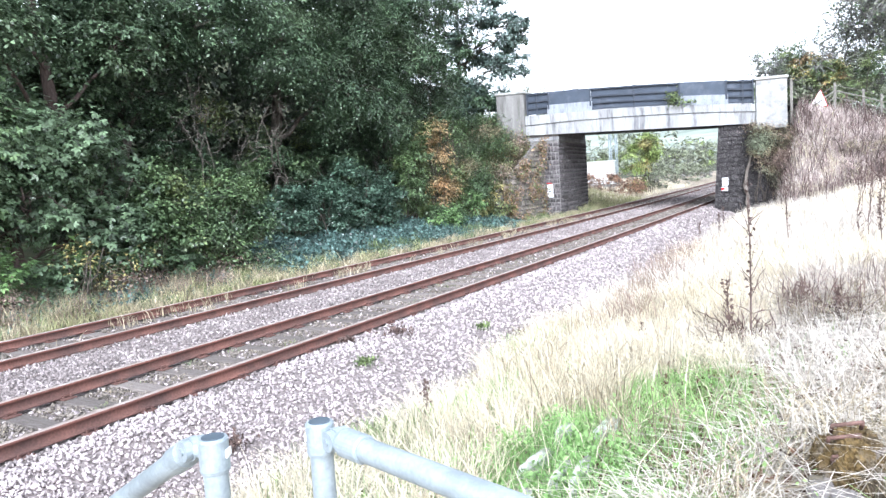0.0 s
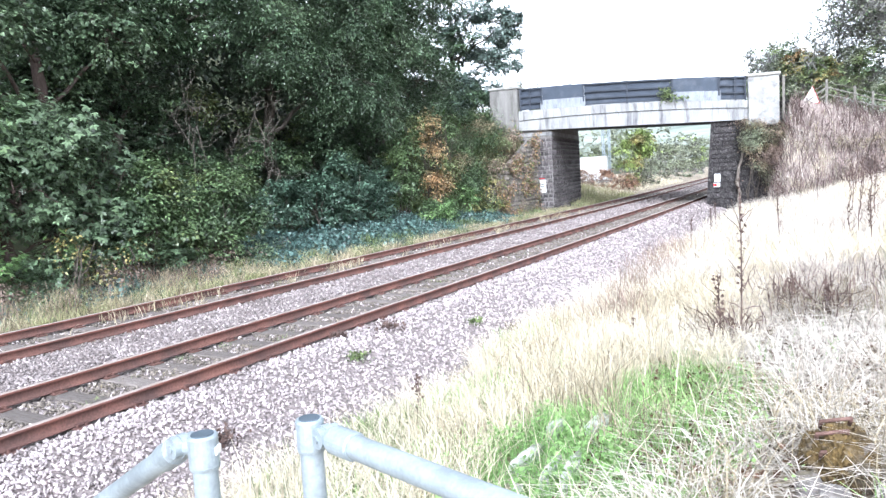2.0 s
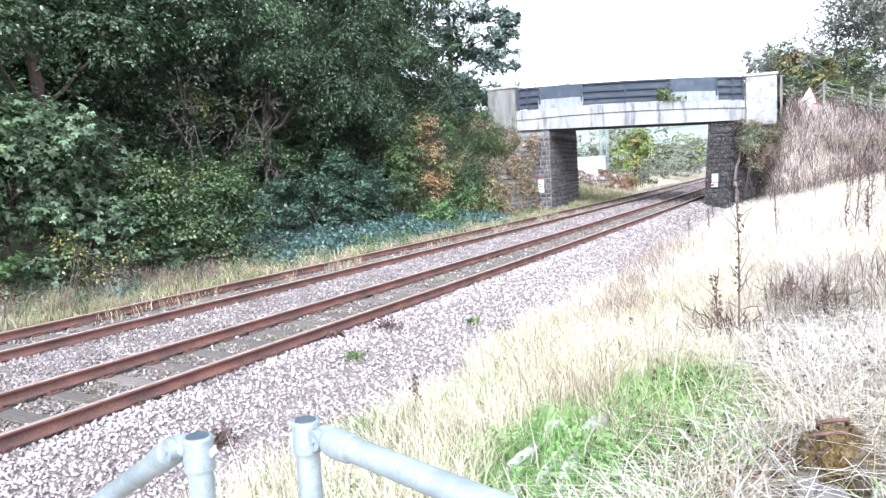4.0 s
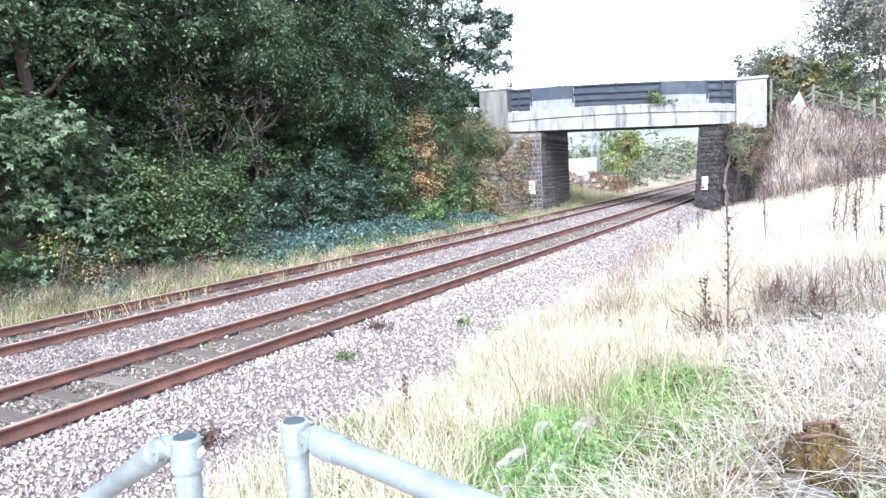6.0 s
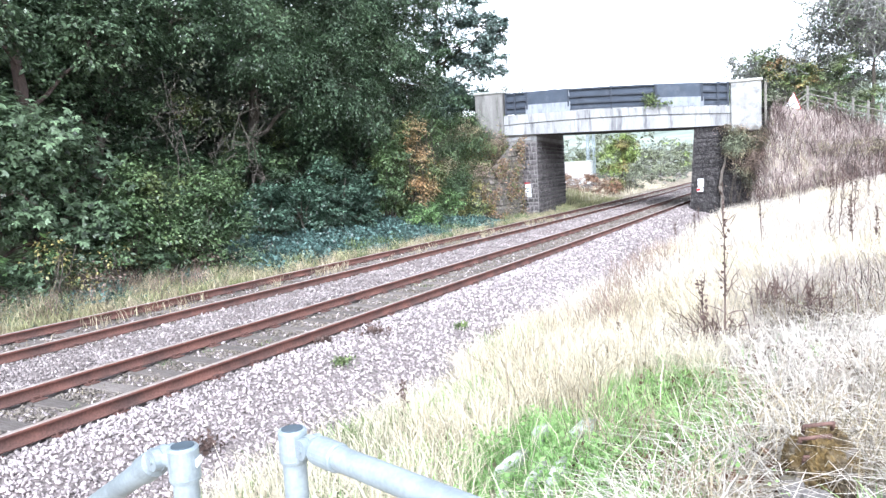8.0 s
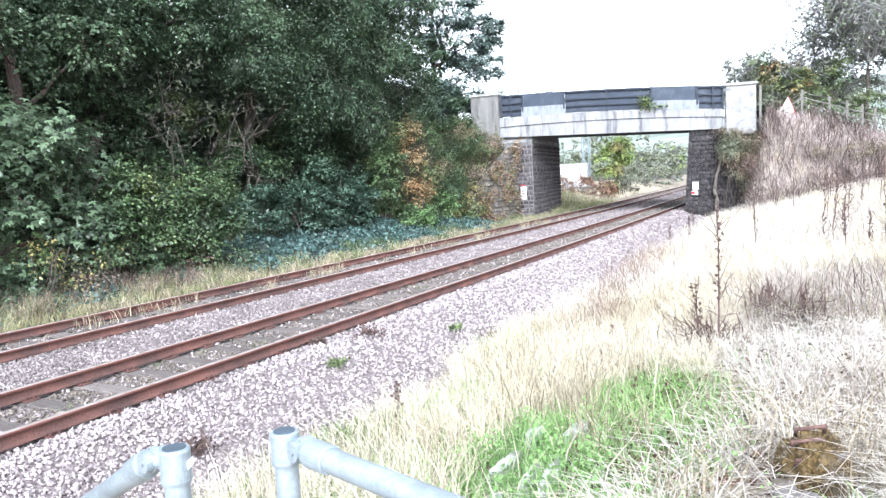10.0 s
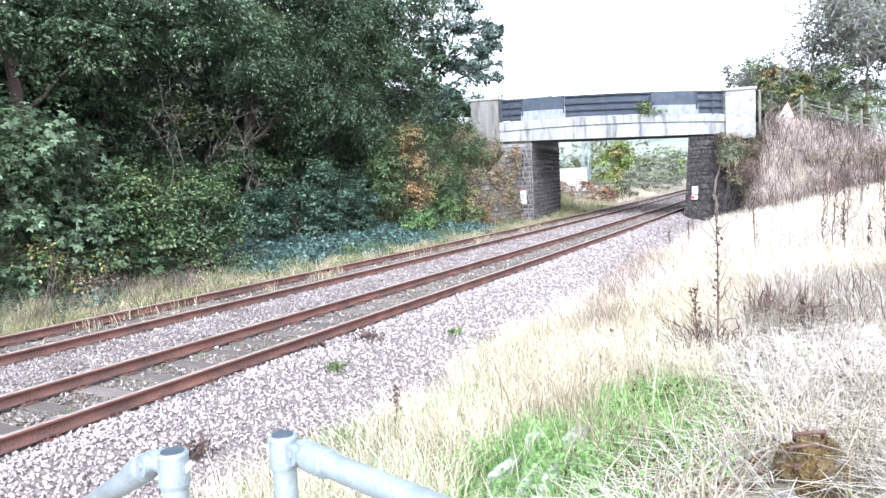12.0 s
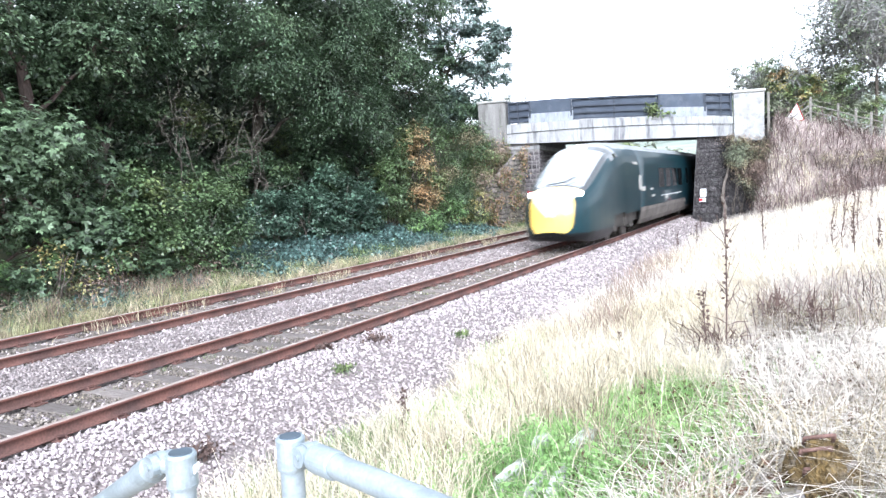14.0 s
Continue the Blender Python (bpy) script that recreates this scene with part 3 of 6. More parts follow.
# ---------- foliage ----------
def leaf_quads(c, size, rng, droop=0.5, aspect=0.7):
    """Folded four-point leaves round the centres c."""
    n = len(c)
    d = rng.normal(size=(n, 3))
    d[:, 2] -= droop
    d /= np.linalg.norm(d, axis=1)[:, None]
    up = rng.normal(size=(n, 3)) * 0.7 + np.array([0, 0, 1.0])
    s = np.cross(d, up)
    s /= np.linalg.norm(s, axis=1)[:, None] + 1e-6
    nn = np.cross(s, d)
    L = (size * rng.uniform(0.6, 1.3, n))[:, None]
    v = np.stack([c, c + d * L * 0.5 + s * L * aspect * 0.5 + nn * L * 0.12, c + d * L, c + d * L * 0.5 - s * L * aspect * 0.5 + nn * L * 0.12], 1)
    return v.reshape(-1, 3)


def quads(n):
    return np.arange(n * 4).reshape(-1, 4)


def leaf_mesh(c, d, nrm, size, aspect=0.6, lobed=False):
    """Leaves at c along d, facing nrm: folded rhombs, or three-lobed ones of ten points on one stalk."""
    d = d - nrm * (d * nrm).sum(1)[:, None]
    d /= np.linalg.norm(d, axis=1)[:, None] + 1e-6
    s = np.cross(nrm, d)
    L = size[:, None]
    if not lobed:
        v = np.stack([c, c + d * L * 0.45 + s * L * aspect * 0.5 + nrm * L * 0.10, c + d * L - nrm * L * 0.12, c + d * L * 0.45 - s * L * aspect * 0.5 + nrm * L * 0.10], 1)
        return v.reshape(-1, 3), quads(len(c)), 1
    pts = [c]
    for ang, k in ((-0.95, 0.8), (0.0, 1.0), (0.95, 0.8)):
        u = d * math.cos(ang) + s * math.sin(ang)
        w = np.cross(nrm, u)
        pts += [c + u * L * k * 0.55 - w * L * 0.2, c + u * L * k - nrm * L * 0.12 * k, c + u * L * k * 0.55 + w * L * 0.2]
    v = np.stack(pts, 1)
    f = (np.arange(len(c))[:, None, None] * 10 + np.array([[0, 1, 2, 3], [0, 4, 5, 6], [0, 7, 8, 9]])[None]).reshape(-1, 4)
    return v.reshape(-1, 3), f, 3


def crown_leaves(rng, blobs, n, size, per=16, twig=0.32, shell=0.55, lobes=16, droop=0.35, aspect=0.6, lobed=False, small=0.2, floor=None):
    """Leaves in sprays: each ellipsoid (x, y, z, rx, ry, rz) carries lobes, each lobe twigs with leaves on both sides.
    Returns vertices, quads, quads a leaf and the leaves' places; the side away from the open line is thinner."""
    blobs = np.array(blobs, dtype=float)
    w = (blobs[:, 3] * blobs[:, 4] + blobs[:, 4] * blobs[:, 5] + blobs[:, 3] * blobs[:, 5])
    lb = np.repeat(np.arange(len(blobs)), lobes)
    d = rng.normal(size=(len(lb), 3))
    d /= np.linalg.norm(d, axis=1)[:, None]
    r = shell + (1 - shell) * rng.uniform(0, 1, len(lb)) ** 0.5
    lc = blobs[lb, :3] + d * (r * rng.uniform(0.62, 0.95, len(lb)))[:, None] * blobs[lb, 3:6]
    lr = blobs[lb, 3:6] * rng.uniform(small, 0.46, len(lb))[:, None]
    k = max(1, int(1.25 * n) // per)
    p = w[lb] * rng.uniform(0.5, 1.5, len(lb))
    pick = rng.choice(len(lb), k, p=p / p.sum())
    e = rng.normal(size=(k, 3))
    e[:, 2] = np.abs(e[:, 2]) * 1.0 - 0.3
    e = e / np.linalg.norm(e, axis=1)[:, None] + 0.45 * d[pick]
    e /= np.linalg.norm(e, axis=1)[:, None]
    cc = lc[pick] + e * lr[pick] * rng.uniform(0.45, 1.05, k)[:, None]
    inner = (cc[:, 0] - blobs[lb[pick], 0]) / blobs[lb[pick], 3] < -0.25
    ok = ~inner | (rng.uniform(size=k) < 0.45)
    cc, e = cc[ok], e[ok]
    k = len(cc)
    axis = e * 0.8 + rng.normal(size=(k, 3)) * 0.3
    axis[:, 2] -= droop
    axis /= np.linalg.norm(axis, axis=1)[:, None]
    side = np.cross(axis, np.array([0, 0, 1.0]) + rng.normal(size=(k, 3)) * 0.15)
    side /= np.linalg.norm(side, axis=1)[:, None] + 1e-6
    tw = (twig * rng.uniform(0.6, 1.4, k)).repeat(per)[:, None]
    t = np.tile((np.arange(per) + 0.5) / per, k)[:, None]
    sg = np.tile(np.where(np.arange(per) % 2, 1.0, -1.0), k)[:, None]
    A, S, E = axis.repeat(per, 0), side.repeat(per, 0), e.repeat(per, 0)
    m = k * per
    c = cc.repeat(per, 0) + A * t * tw * 1.3 + S * sg * tw * rng.uniform(0.05, 0.55, (m, 1)) * (1.1 - t) + rng.normal(size=(m, 3)) * tw * 0.13
    c[:, 2] -= droop * 0.5 * (t * t * tw)[:, 0]
    ld = A * (0.4 + 0.6 * t) + S * sg * (1.0 - 0.6 * t) + rng.normal(size=(m, 3)) * 0.3
    ld[:, 2] -= droop * 0.7
    nr = np.array([0, 0, 0.75]) + E * 0.65 + rng.normal(size=(m, 3)) * 0.38
    nr /= np.linalg.norm(nr, axis=1)[:, None]
    if floor is not None:
        ok = c[:, 2] > floor(c)
        c, ld, nr = c[ok], ld[ok], nr[ok]
    v, f, q = leaf_mesh(c, ld, nr, size * rng.uniform(0.65, 1.3, len(c)), aspect, lobed)
    return v, f, q, c


def limb(bm, a, b, r0, r1, rng, steps=5, wob=0.12, n=7):
    """A tapered, slightly crooked limb, one closed skin from end to end."""
    a, b = Vector(a), Vector(b)
    L = (b - a).length
    pts = [a]
    for i in range(1, steps + 1):
        pts.append(a.lerp(b, i / steps) + Vector(rng.normal(size=3) * wob * L / steps * (1 if i < steps else 0.3)))
    rows = []
    for i, p in enumerate(pts):
        d = (pts[min(i + 1, steps)] - pts[max(i - 1, 0)]).normalized()
        q = d.to_track_quat("Z", "Y")
        r = r0 + (r1 - r0) * i / steps
        rows.append([bm.verts.new(p + q @ Vector((r * math.cos(2 * math.pi * j / n), r * math.sin(2 * math.pi * j / n), 0))) for j in range(n)])
    for u, v in zip(rows, rows[1:]):
        for j in range(n):
            bm.faces.new((u[j], u[(j + 1) % n], v[(j + 1) % n], v[j]))
    bm.faces.new(rows[0][::-1])
    bm.faces.new(rows[-1])
    return pts[-1]


def leafy(name, e, loc, n, size, leaf, second, third, seed, rng, floor, amount=0.75, freq=1.3, **kw):
    """The leaves of one tree or bush as one mesh, with patches of a second and third colour."""
    v, f, q, c = crown_leaves(rng, loc, n, size, floor=floor, **kw)
    mats = [m for m in (leaf, second, third) if m]
    g = np.sin(c[:, 0] * freq + seed) * np.sin(c[:, 1] * freq * 0.85) + 0.6 * np.sin(c[:, 2] * freq * 1.45) + rng.normal(size=len(c)) * 0.3
    mi = np.zeros(len(c), dtype=int)
    if second:
        mi[g > amount] = 1
    if third:
        mi[g < -amount - 0.15] = 2
    return mesh_arrays(name, v, f, mats, e, mat_index=np.repeat(mi, q))


def build_tree(name, x, y, blobs, n, size, leaf, seed, label, category="tree", trunk_r=0.22, bark=M_BARK, second=None, third=None, lean=(0.3, 0.2), amount=0.75, **kw):
    rng = np.random.default_rng(seed)
    z0 = float(land(x, y))
    e = empty(name, Matrix.Translation((x, y, z0)))
    tagged(e, label, category)
    loc = [(bx_ - x, by - y, bz - z0, rx, ry, rz) for bx_, by, bz, rx, ry, rz in blobs]
    top = max(b[2] for b in loc)
    bm = bmesh.new()
    limb(bm, (0, 0, -0.25), (0, 0, 0.5), trunk_r * 1.5, trunk_r * 1.05, rng, 3, 0.02, 11)
    limb(bm, (0, 0, 0.42), (lean[0], lean[1], top), trunk_r * 1.05, trunk_r * 0.35, rng, 8, 0.1, 11)
    part("trunk", bm, bark, e, smooth=True)
    for b in loc:
        bm = bmesh.new()
        h = max(0.3, min(b[2] * 0.6, top * 0.6))
        end = limb(bm, Vector((lean[0], lean[1], 0)) * (h / top) + Vector((0, 0, h)), (b[0], b[1], b[2]), trunk_r * 0.3, trunk_r * 0.12, rng, 6)
        for _ in range(9):
            d = rng.normal(size=3)
            d /= np.linalg.norm(d)
            tip = Vector((b[0] + d[0] * b[3] * 0.9, b[1] + d[1] * b[4] * 0.9, b[2] + d[2] * b[5] * 0.9))
            limb(bm, end, tip, trunk_r * 0.1, 0.01, rng, 5, 0.25, 5)
            for _ in range(2):
                p = end.lerp(tip, rng.uniform(0.4, 0.9))
                limb(bm, p, p + Vector(rng.normal(size=3) * 0.45 + np.array([0, 0, -0.25])), 0.014, 0.005, rng, 4, 0.3, 4)
        part("limb", bm, bark, e)
    leafy("crown", e, loc, n, size, leaf, second, third, seed, rng, lambda c: 0.05, amount, **kw)
    return e


def build_thicket(name, blobs, n, size, leaf, seed, label, second=None, third=None, stems=10, category="bush", shell=0.6, amount=0.7, freq=2.2, **kw):
    rng = np.random.default_rng(seed)
    blobs = np.array(blobs, dtype=float)
    x, y = blobs[:, 0].mean(), blobs[:, 1].mean()
    z0 = float(land(x, y))
    e = empty(name, Matrix.Translation((x, y, z0)))
    tagged(e, label, category)
    loc = blobs.copy()
    loc[:, :3] -= (x, y, z0)
    for i in range(stems):
        bm = bmesh.new()
        b = loc[i % len(loc)]
        px, py = b[0] + rng.uniform(-0.4, 0.4) * b[3], b[1] + rng.uniform(-0.4, 0.4) * b[4]
        gz = float(land(px + x, py + y)) - z0
        limb(bm, (px * 0.95, py * 0.95, gz - 0.1), (px + rng.uniform(-0.5, 0.5), py + rng.uniform(-0.5, 0.5), b[2] + 0.6 * b[5]), 0.03, 0.01, rng, 5, 0.15, 5)
        part("stem", bm, M_BARK, e)
    leafy("foliage", e, loc, n, size, leaf, second, third, seed, rng, lambda c: land(c[:, 0] + x, c[:, 1] + y) - z0 + 0.02, amount, freq, shell=shell, **kw)
    return e


DK = "tall dark green tree with dense leafy crown"
build_tree("tree", -19.1, 11.9, [(-18.8, 9.0, 9.4, 2.2, 2.4, 1.2), (-20.6, 13.4, 6.9, 1.8, 2.2, 1.5), (-19.0, 6.6, 5.6, 2.0, 2.2, 2.2), (-17.8, 9.6, 6.5, 1.3, 1.7, 0.7), (-18.8, 14.2, 6.9, 1.0, 1.3, 1.0), (-19.8, 12.4, 5.6, 0.8, 1.2, 0.7)], 50000, 0.135, M_LEAF2, 11, "tall sycamore tree with a bare reddish trunk", trunk_r=0.24, bark=M_REDBARK, second=M_LEAF, lobes=26, lean=(0.1, 0.1), amount=0.5)
build_tree("tree", -16.55, 9.35, [(-17.0, 8.6, 4.0, 1.5, 1.6, 1.1), (-17.0, 10.3, 3.5, 1.3, 1.5, 1.0), (-16.6, 11.6, 2.6, 1.0, 1.2, 0.9), (-16.5, 9.2, 2.3, 0.9, 1.6, 0.7), (-16.4, 11.2, 1.4, 0.8, 0.9, 0.7), (-16.4, 7.4, 2.4, 0.9, 1.2, 1.2)], 15000, 0.155, M_LEAF2, 16, "young sycamore with large lobed leaves and a leaning trunk", trunk_r=0.15, bark=M_REDBARK, second=M_SCRUB, lobes=26, lobed=True, twig=0.5, per=10, droop=0.25, small=0.16, lean=(-0.5, -0.6))
build_tree("tree", -21.4, 15.6, [(-20.6, 15.0, 9.0, 3.0, 3.2, 2.4), (-19.8, 17.6, 8.2, 2.2, 2.5, 1.6), (-20.4, 13.4, 6.6, 1.4, 1.8, 1.2), (-20.9, 16.4, 5.6, 1.0, 1.8, 0.9), (-21.2, 14.2, 4.6, 1.0, 1.6, 1.0)], 48000, 0.125, M_LEAF, 12, DK, trunk_r=0.3, second=M_LEAF2, lobes=28)
OAK = dict(lobes=34, droop=0.75, twig=0.42, aspect=0.5, small=0.14)
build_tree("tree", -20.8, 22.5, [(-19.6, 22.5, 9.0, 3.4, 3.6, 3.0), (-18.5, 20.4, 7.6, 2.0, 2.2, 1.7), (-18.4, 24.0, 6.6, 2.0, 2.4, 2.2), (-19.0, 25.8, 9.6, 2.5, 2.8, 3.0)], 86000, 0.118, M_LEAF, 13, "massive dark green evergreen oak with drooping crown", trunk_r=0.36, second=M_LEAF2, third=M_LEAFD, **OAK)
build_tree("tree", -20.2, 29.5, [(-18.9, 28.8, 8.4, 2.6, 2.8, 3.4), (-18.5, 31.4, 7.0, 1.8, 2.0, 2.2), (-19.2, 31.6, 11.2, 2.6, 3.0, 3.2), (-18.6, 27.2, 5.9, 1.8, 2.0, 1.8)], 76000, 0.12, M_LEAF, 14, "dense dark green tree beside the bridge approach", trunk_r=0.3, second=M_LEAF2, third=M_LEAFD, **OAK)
build_tree("tree", -22.8, 42.5, [(-21.2, 42.4, 10.6, 2.0, 2.0, 1.8), (-19.2, 42.6, 9.4, 1.5, 1.6, 1.1), (-18.6, 42.2, 11.4, 1.3, 1.4, 1.0), (-21.0, 41.5, 13.4, 2.4, 2.6, 1.6), (-21.6, 41.0, 7.8, 1.9, 1.8, 1.7), (-19.2, 42.0, 7.2, 1.0, 1.0, 0.8), (-19.6, 39.6, 6.6, 1.5, 1.3, 1.4), (-22.5, 40.0, 6.4, 2.0, 1.5, 1.5), (-20.8, 37.4, 6.0, 1.4, 1.3, 1.2)], 36000, 0.18, M_LEAFB, 15, "looser blue-green tree behind the bridge with sky gaps", trunk_r=0.25, shell=0.4, lobes=13, second=M_LEAF)
# back row of trees; the darkened leaf colour carries the inner shade
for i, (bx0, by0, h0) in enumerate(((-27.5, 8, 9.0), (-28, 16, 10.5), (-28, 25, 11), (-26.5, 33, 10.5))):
    build_tree("tree", bx0, by0, [(bx0, by0, h0, 3.8, 4.6, 4.2), (bx0 + 1, by0 + 2, h0 * 0.45, 3.4, 4.2, 3.2)], 9500, 0.28, M_LEAFD, 30 + i, "tree deep in the wood with shade in its leaf colour", trunk_r=0.3, twig=0.7, lobes=40)


build_thicket("bush", [(-16.0, 12.6, 2.3, 0.6, 0.7, 0.9), (-15.9, 12.2, 1.0, 0.7, 0.9, 1.0), (-16.0, 13.7, 1.3, 0.8, 0.9, 1.1), (-15.9, 14.9, 1.9, 0.6, 0.8, 0.9), (-15.9, 15.9, 1.4, 0.6, 0.7, 1.0), (-15.8, 14.8, 0.7, 0.7, 1.0, 0.8)], 20000, 0.105, M_SCRUB, 41, "green hazel bush with yellowing leaves at the wood's edge", second=M_HAZEL, third=M_LEAF2, amount=0.95, shell=0.4, lobes=18, twig=0.34, per=12, droop=0.0, small=0.16, stems=22)
build_thicket("bush", [(-15.9, 10.0, 0.55, 0.4, 0.7, 0.5), (-15.7, 13.0, 0.45, 0.35, 0.5, 0.5), (-15.9, 8.3, 0.6, 0.4, 0.8, 0.6)], 1700, 0.13, M_FRESHD, 42, "low sycamore saplings at the wood's edge", second=M_LEAF2, lobed=True, twig=0.3, per=7, shell=0.35)
build_thicket("bush", [(-17.6, 19.4, 1.1, 1.0, 1.2, 1.15), (-17.5, 21.3, 1.2, 1.0, 1.2, 1.2), (-17.5, 23.3, 1.8, 1.1, 1.4, 1.35), (-17.5, 25.0, 1.5, 1.0, 1.2, 1.2)], 21000, 0.125, M_LAUREL, 43, "glossy dark green laurel thicket in rounded mounds", twig=0.2, per=9, lobes=30, small=0.14, droop=-0.1, aspect=0.55)
build_thicket("bush", [(-17.2, 29.2, 4.3, 0.6, 0.9, 1.1), (-17.0, 30.4, 3.1, 0.6, 1.1, 1.2), (-17.0, 29.8, 1.8, 0.6, 1.2, 0.9)], 6000, 0.11, M_BEECH, 44, "autumn beech bush with orange and russet leaves", second=M_HAZEL, third=M_AUTUMN, amount=0.4, shell=0.3, twig=0.34, lobes=14)
build_thicket("bush", [(-17.6, 27.9, 3.0, 0.8, 0.9, 1.6), (-17.4, 27.6, 1.7, 0.7, 0.9, 0.8)], 6000, 0.11, M_SCRUB, 57, "dark green beech growth in shade with a few yellow leaves", second=M_HAZEL, shell=0.3)
build_thicket("bush", [(-17.2, 31.4, 4.6, 0.5, 0.5, 0.8), (-16.8, 31.8, 1.0, 0.7, 1.0, 0.7), (-16.6, 28.8, 0.6, 0.7, 1.6, 0.6)], 4200, 0.12, M_FRESHD, 58, "bright green sapling and low bramble below the bank", second=M_SCRUB, shell=0.3)
build_thicket("bush", [(-20.4, 14.4, 2.6, 1.2, 1.8, 1.6), (-20.6, 17.6, 4.0, 1.0, 1.6, 1.3), (-19.6, 18.0, 2.0, 1.2, 1.8, 1.6), (-20.0, 21.5, 2.6, 1.3, 2.0, 2.0), (-20.0, 25.0, 3.0, 1.3, 2.0, 2.2), (-19.4, 28.0, 3.0, 1.2, 1.8, 2.2)], 32000, 0.13, M_LEAF, 48, "shaded understorey shrubs in the wood's hollow", second=M_SCRUB, shell=0.3, stems=30)
# added shrubs whose bright leaves imitate sunlit gaps in the wood
build_thicket("bush", [(-22.0, 23.2, 4.2, 0.8, 1.2, 1.0), (-22.2, 26.3, 4.6, 0.8, 1.0, 0.9), (-22.0, 20.3, 5.4, 0.8, 0.8, 0.8)], 5000, 0.13, M_HAZEL, 59, "yellow-green shrubs standing in for sunlit gaps behind the wood's edge", second=M_GOLD, shell=0.2, amount=0.9)
build_thicket("bush", [(-15.5, 8.2, 0.1, 0.5, 1.2, 0.5), (-15.5, 10.8, 0.15, 0.5, 1.3, 0.55), (-15.6, 13.6, 0.1, 0.45, 1.3, 0.4), (-15.7, 16.2, 0.1, 0.5, 1.2, 0.5)], 5200, 0.075, M_LEAF2, 55, "low brambles and weeds at the wood's foot", second=M_BRACKEN, third=M_IVY, shell=0.2, stems=24)
build_thicket("bush", [(-15.5, 10.0, 0.85, 0.2, 0.25, 0.5), (-15.45, 11.8, 0.75, 0.15, 0.3, 0.25), (-15.45, 10.7, 0.3, 0.2, 0.3, 0.3)], 520, 0.085, M_GOLD, 56, "yellowing saplings among the lineside weeds", shell=0.1, per=6, stems=14)
build_thicket("bush", [(-17.3, 33.2, 2.6, 0.8, 1.2, 1.7), (-17.3, 35.0, 3.4, 0.8, 1.2, 1.6), (-16.9, 32.6, 1.0, 0.8, 1.2, 0.9), (-18.2, 36.6, 5.0, 1.1, 1.3, 1.3), (-17.2, 36.6, 4.4, 0.6, 0.9, 0.8)], 15000, 0.11, M_SCRUB, 45, "bramble and creeper bank beside the wing wall", second=M_OLIVE, third=M_LEAF, shell=0.3, droop=0.8, twig=0.5, aspect=0.4)
build_thicket("bush", [(-16.5, 32.8, 0.7, 0.4, 0.8, 0.6), (-16.0, 34.0, 0.6, 0.4, 0.8, 0.6), (-16.0, 33.9, 1.5, 0.35, 0.7, 0.5)], 2900, 0.10, M_GOLD, 65, "yellow-green bramble at the foot of the wing wall", second=M_HAZEL, amount=0.2, shell=0.2)
build_thicket("bush", [(-16.2, 36.6, 3.6, 0.35, 0.9, 0.6), (-15.75, 37.4, 0.5, 0.2, 0.9, 0.7), (-16.2, 37.4, 4.2, 0.4, 0.7, 0.5), (-16.15, 35.6, 2.9, 0.35, 0.8, 0.6), (-16.15, 34.8, 2.1, 0.35, 0.7, 0.6)], 5200, 0.085, M_OLIVE, 46, "russet creeper hanging over the wing wall", second=M_BRACKEN, third=M_HAZEL, shell=0.2, droop=0.8, twig=0.4, amount=0.3)
build_thicket("bush", [(-4.25, 39.95, 3.0, 0.4, 0.3, 0.8), (-3.85, 40.05, 3.3, 0.7, 0.5, 0.8), (-3.5, 40.1, 2.2, 0.65, 0.5, 0.8), (-4.3, 40.0, 3.9, 0.55, 0.35, 0.35), (-3.0, 40.1, 3.3, 0.7, 0.7, 0.9), (-2.7, 40.0, 2.3, 0.7, 0.7, 0.8), (-3.2, 40.2, 1.3, 0.35, 0.3, 0.6)], 18500, 0.08, M_OLIVE, 47, "brown and pale green creeper over the stone abutment", second=M_BRACKEN, third=M_WILLOW, shell=0.2, droop=0.7, amount=0.25)


build_thicket("bush", [(-20.2, 40.0, 6.5, 1.2, 1.0, 0.9), (-21.8, 40.5, 6.8, 1.2, 1.0, 1.0), (-18.9, 39.8, 6.1, 0.8, 0.8, 0.8), (-23.4, 41.0, 7.0, 1.2, 1.0, 1.0)], 8500, 0.13, M_LEAF, 66, "dark green holly bush beside the bridge pillar", second=M_LEAFB, shell=0.2)
# fill that closes sky gaps, its leaves coloured dark as if shaded
build_thicket("bush", [(-24.2, 7 + 3.6 * (i % 11), 2.6 + 2.9 * (i // 11), 1.6, 2.4, 2.2) for i in range(44)], 34000, 0.34, M_LEAFD, 49, "dense shrubs deep in the wood with shade in their leaf colour", twig=0.8, shell=0.2)


build_thicket("bush", [(-1.9, 40.0, 2.5, 0.7, 0.6, 0.5), (-0.6, 40.6, 2.8, 0.8, 0.6, 0.5), (0.6, 41.3, 2.8, 0.8, 0.6, 0.5), (1.7, 42.0, 2.7, 0.8, 0.6, 0.5), (-2.3, 39.2, 1.5, 0.6, 0.5, 0.5), (-0.2, 40.0, 1.7, 0.7, 0.5, 0.4), (1.2, 40.9, 1.8, 0.7, 0.5, 0.4), (2.6, 43.0, 2.9, 0.8, 0.6, 0.5)], 5200, 0.075, M_MAUVE, 67, "withered bramble with mauve-brown leaves on the embankment", second=M_OLIVE, third=M_BRACKEN, shell=0.1, amount=0.4, stems=40, twig=0.4, category="bramble")


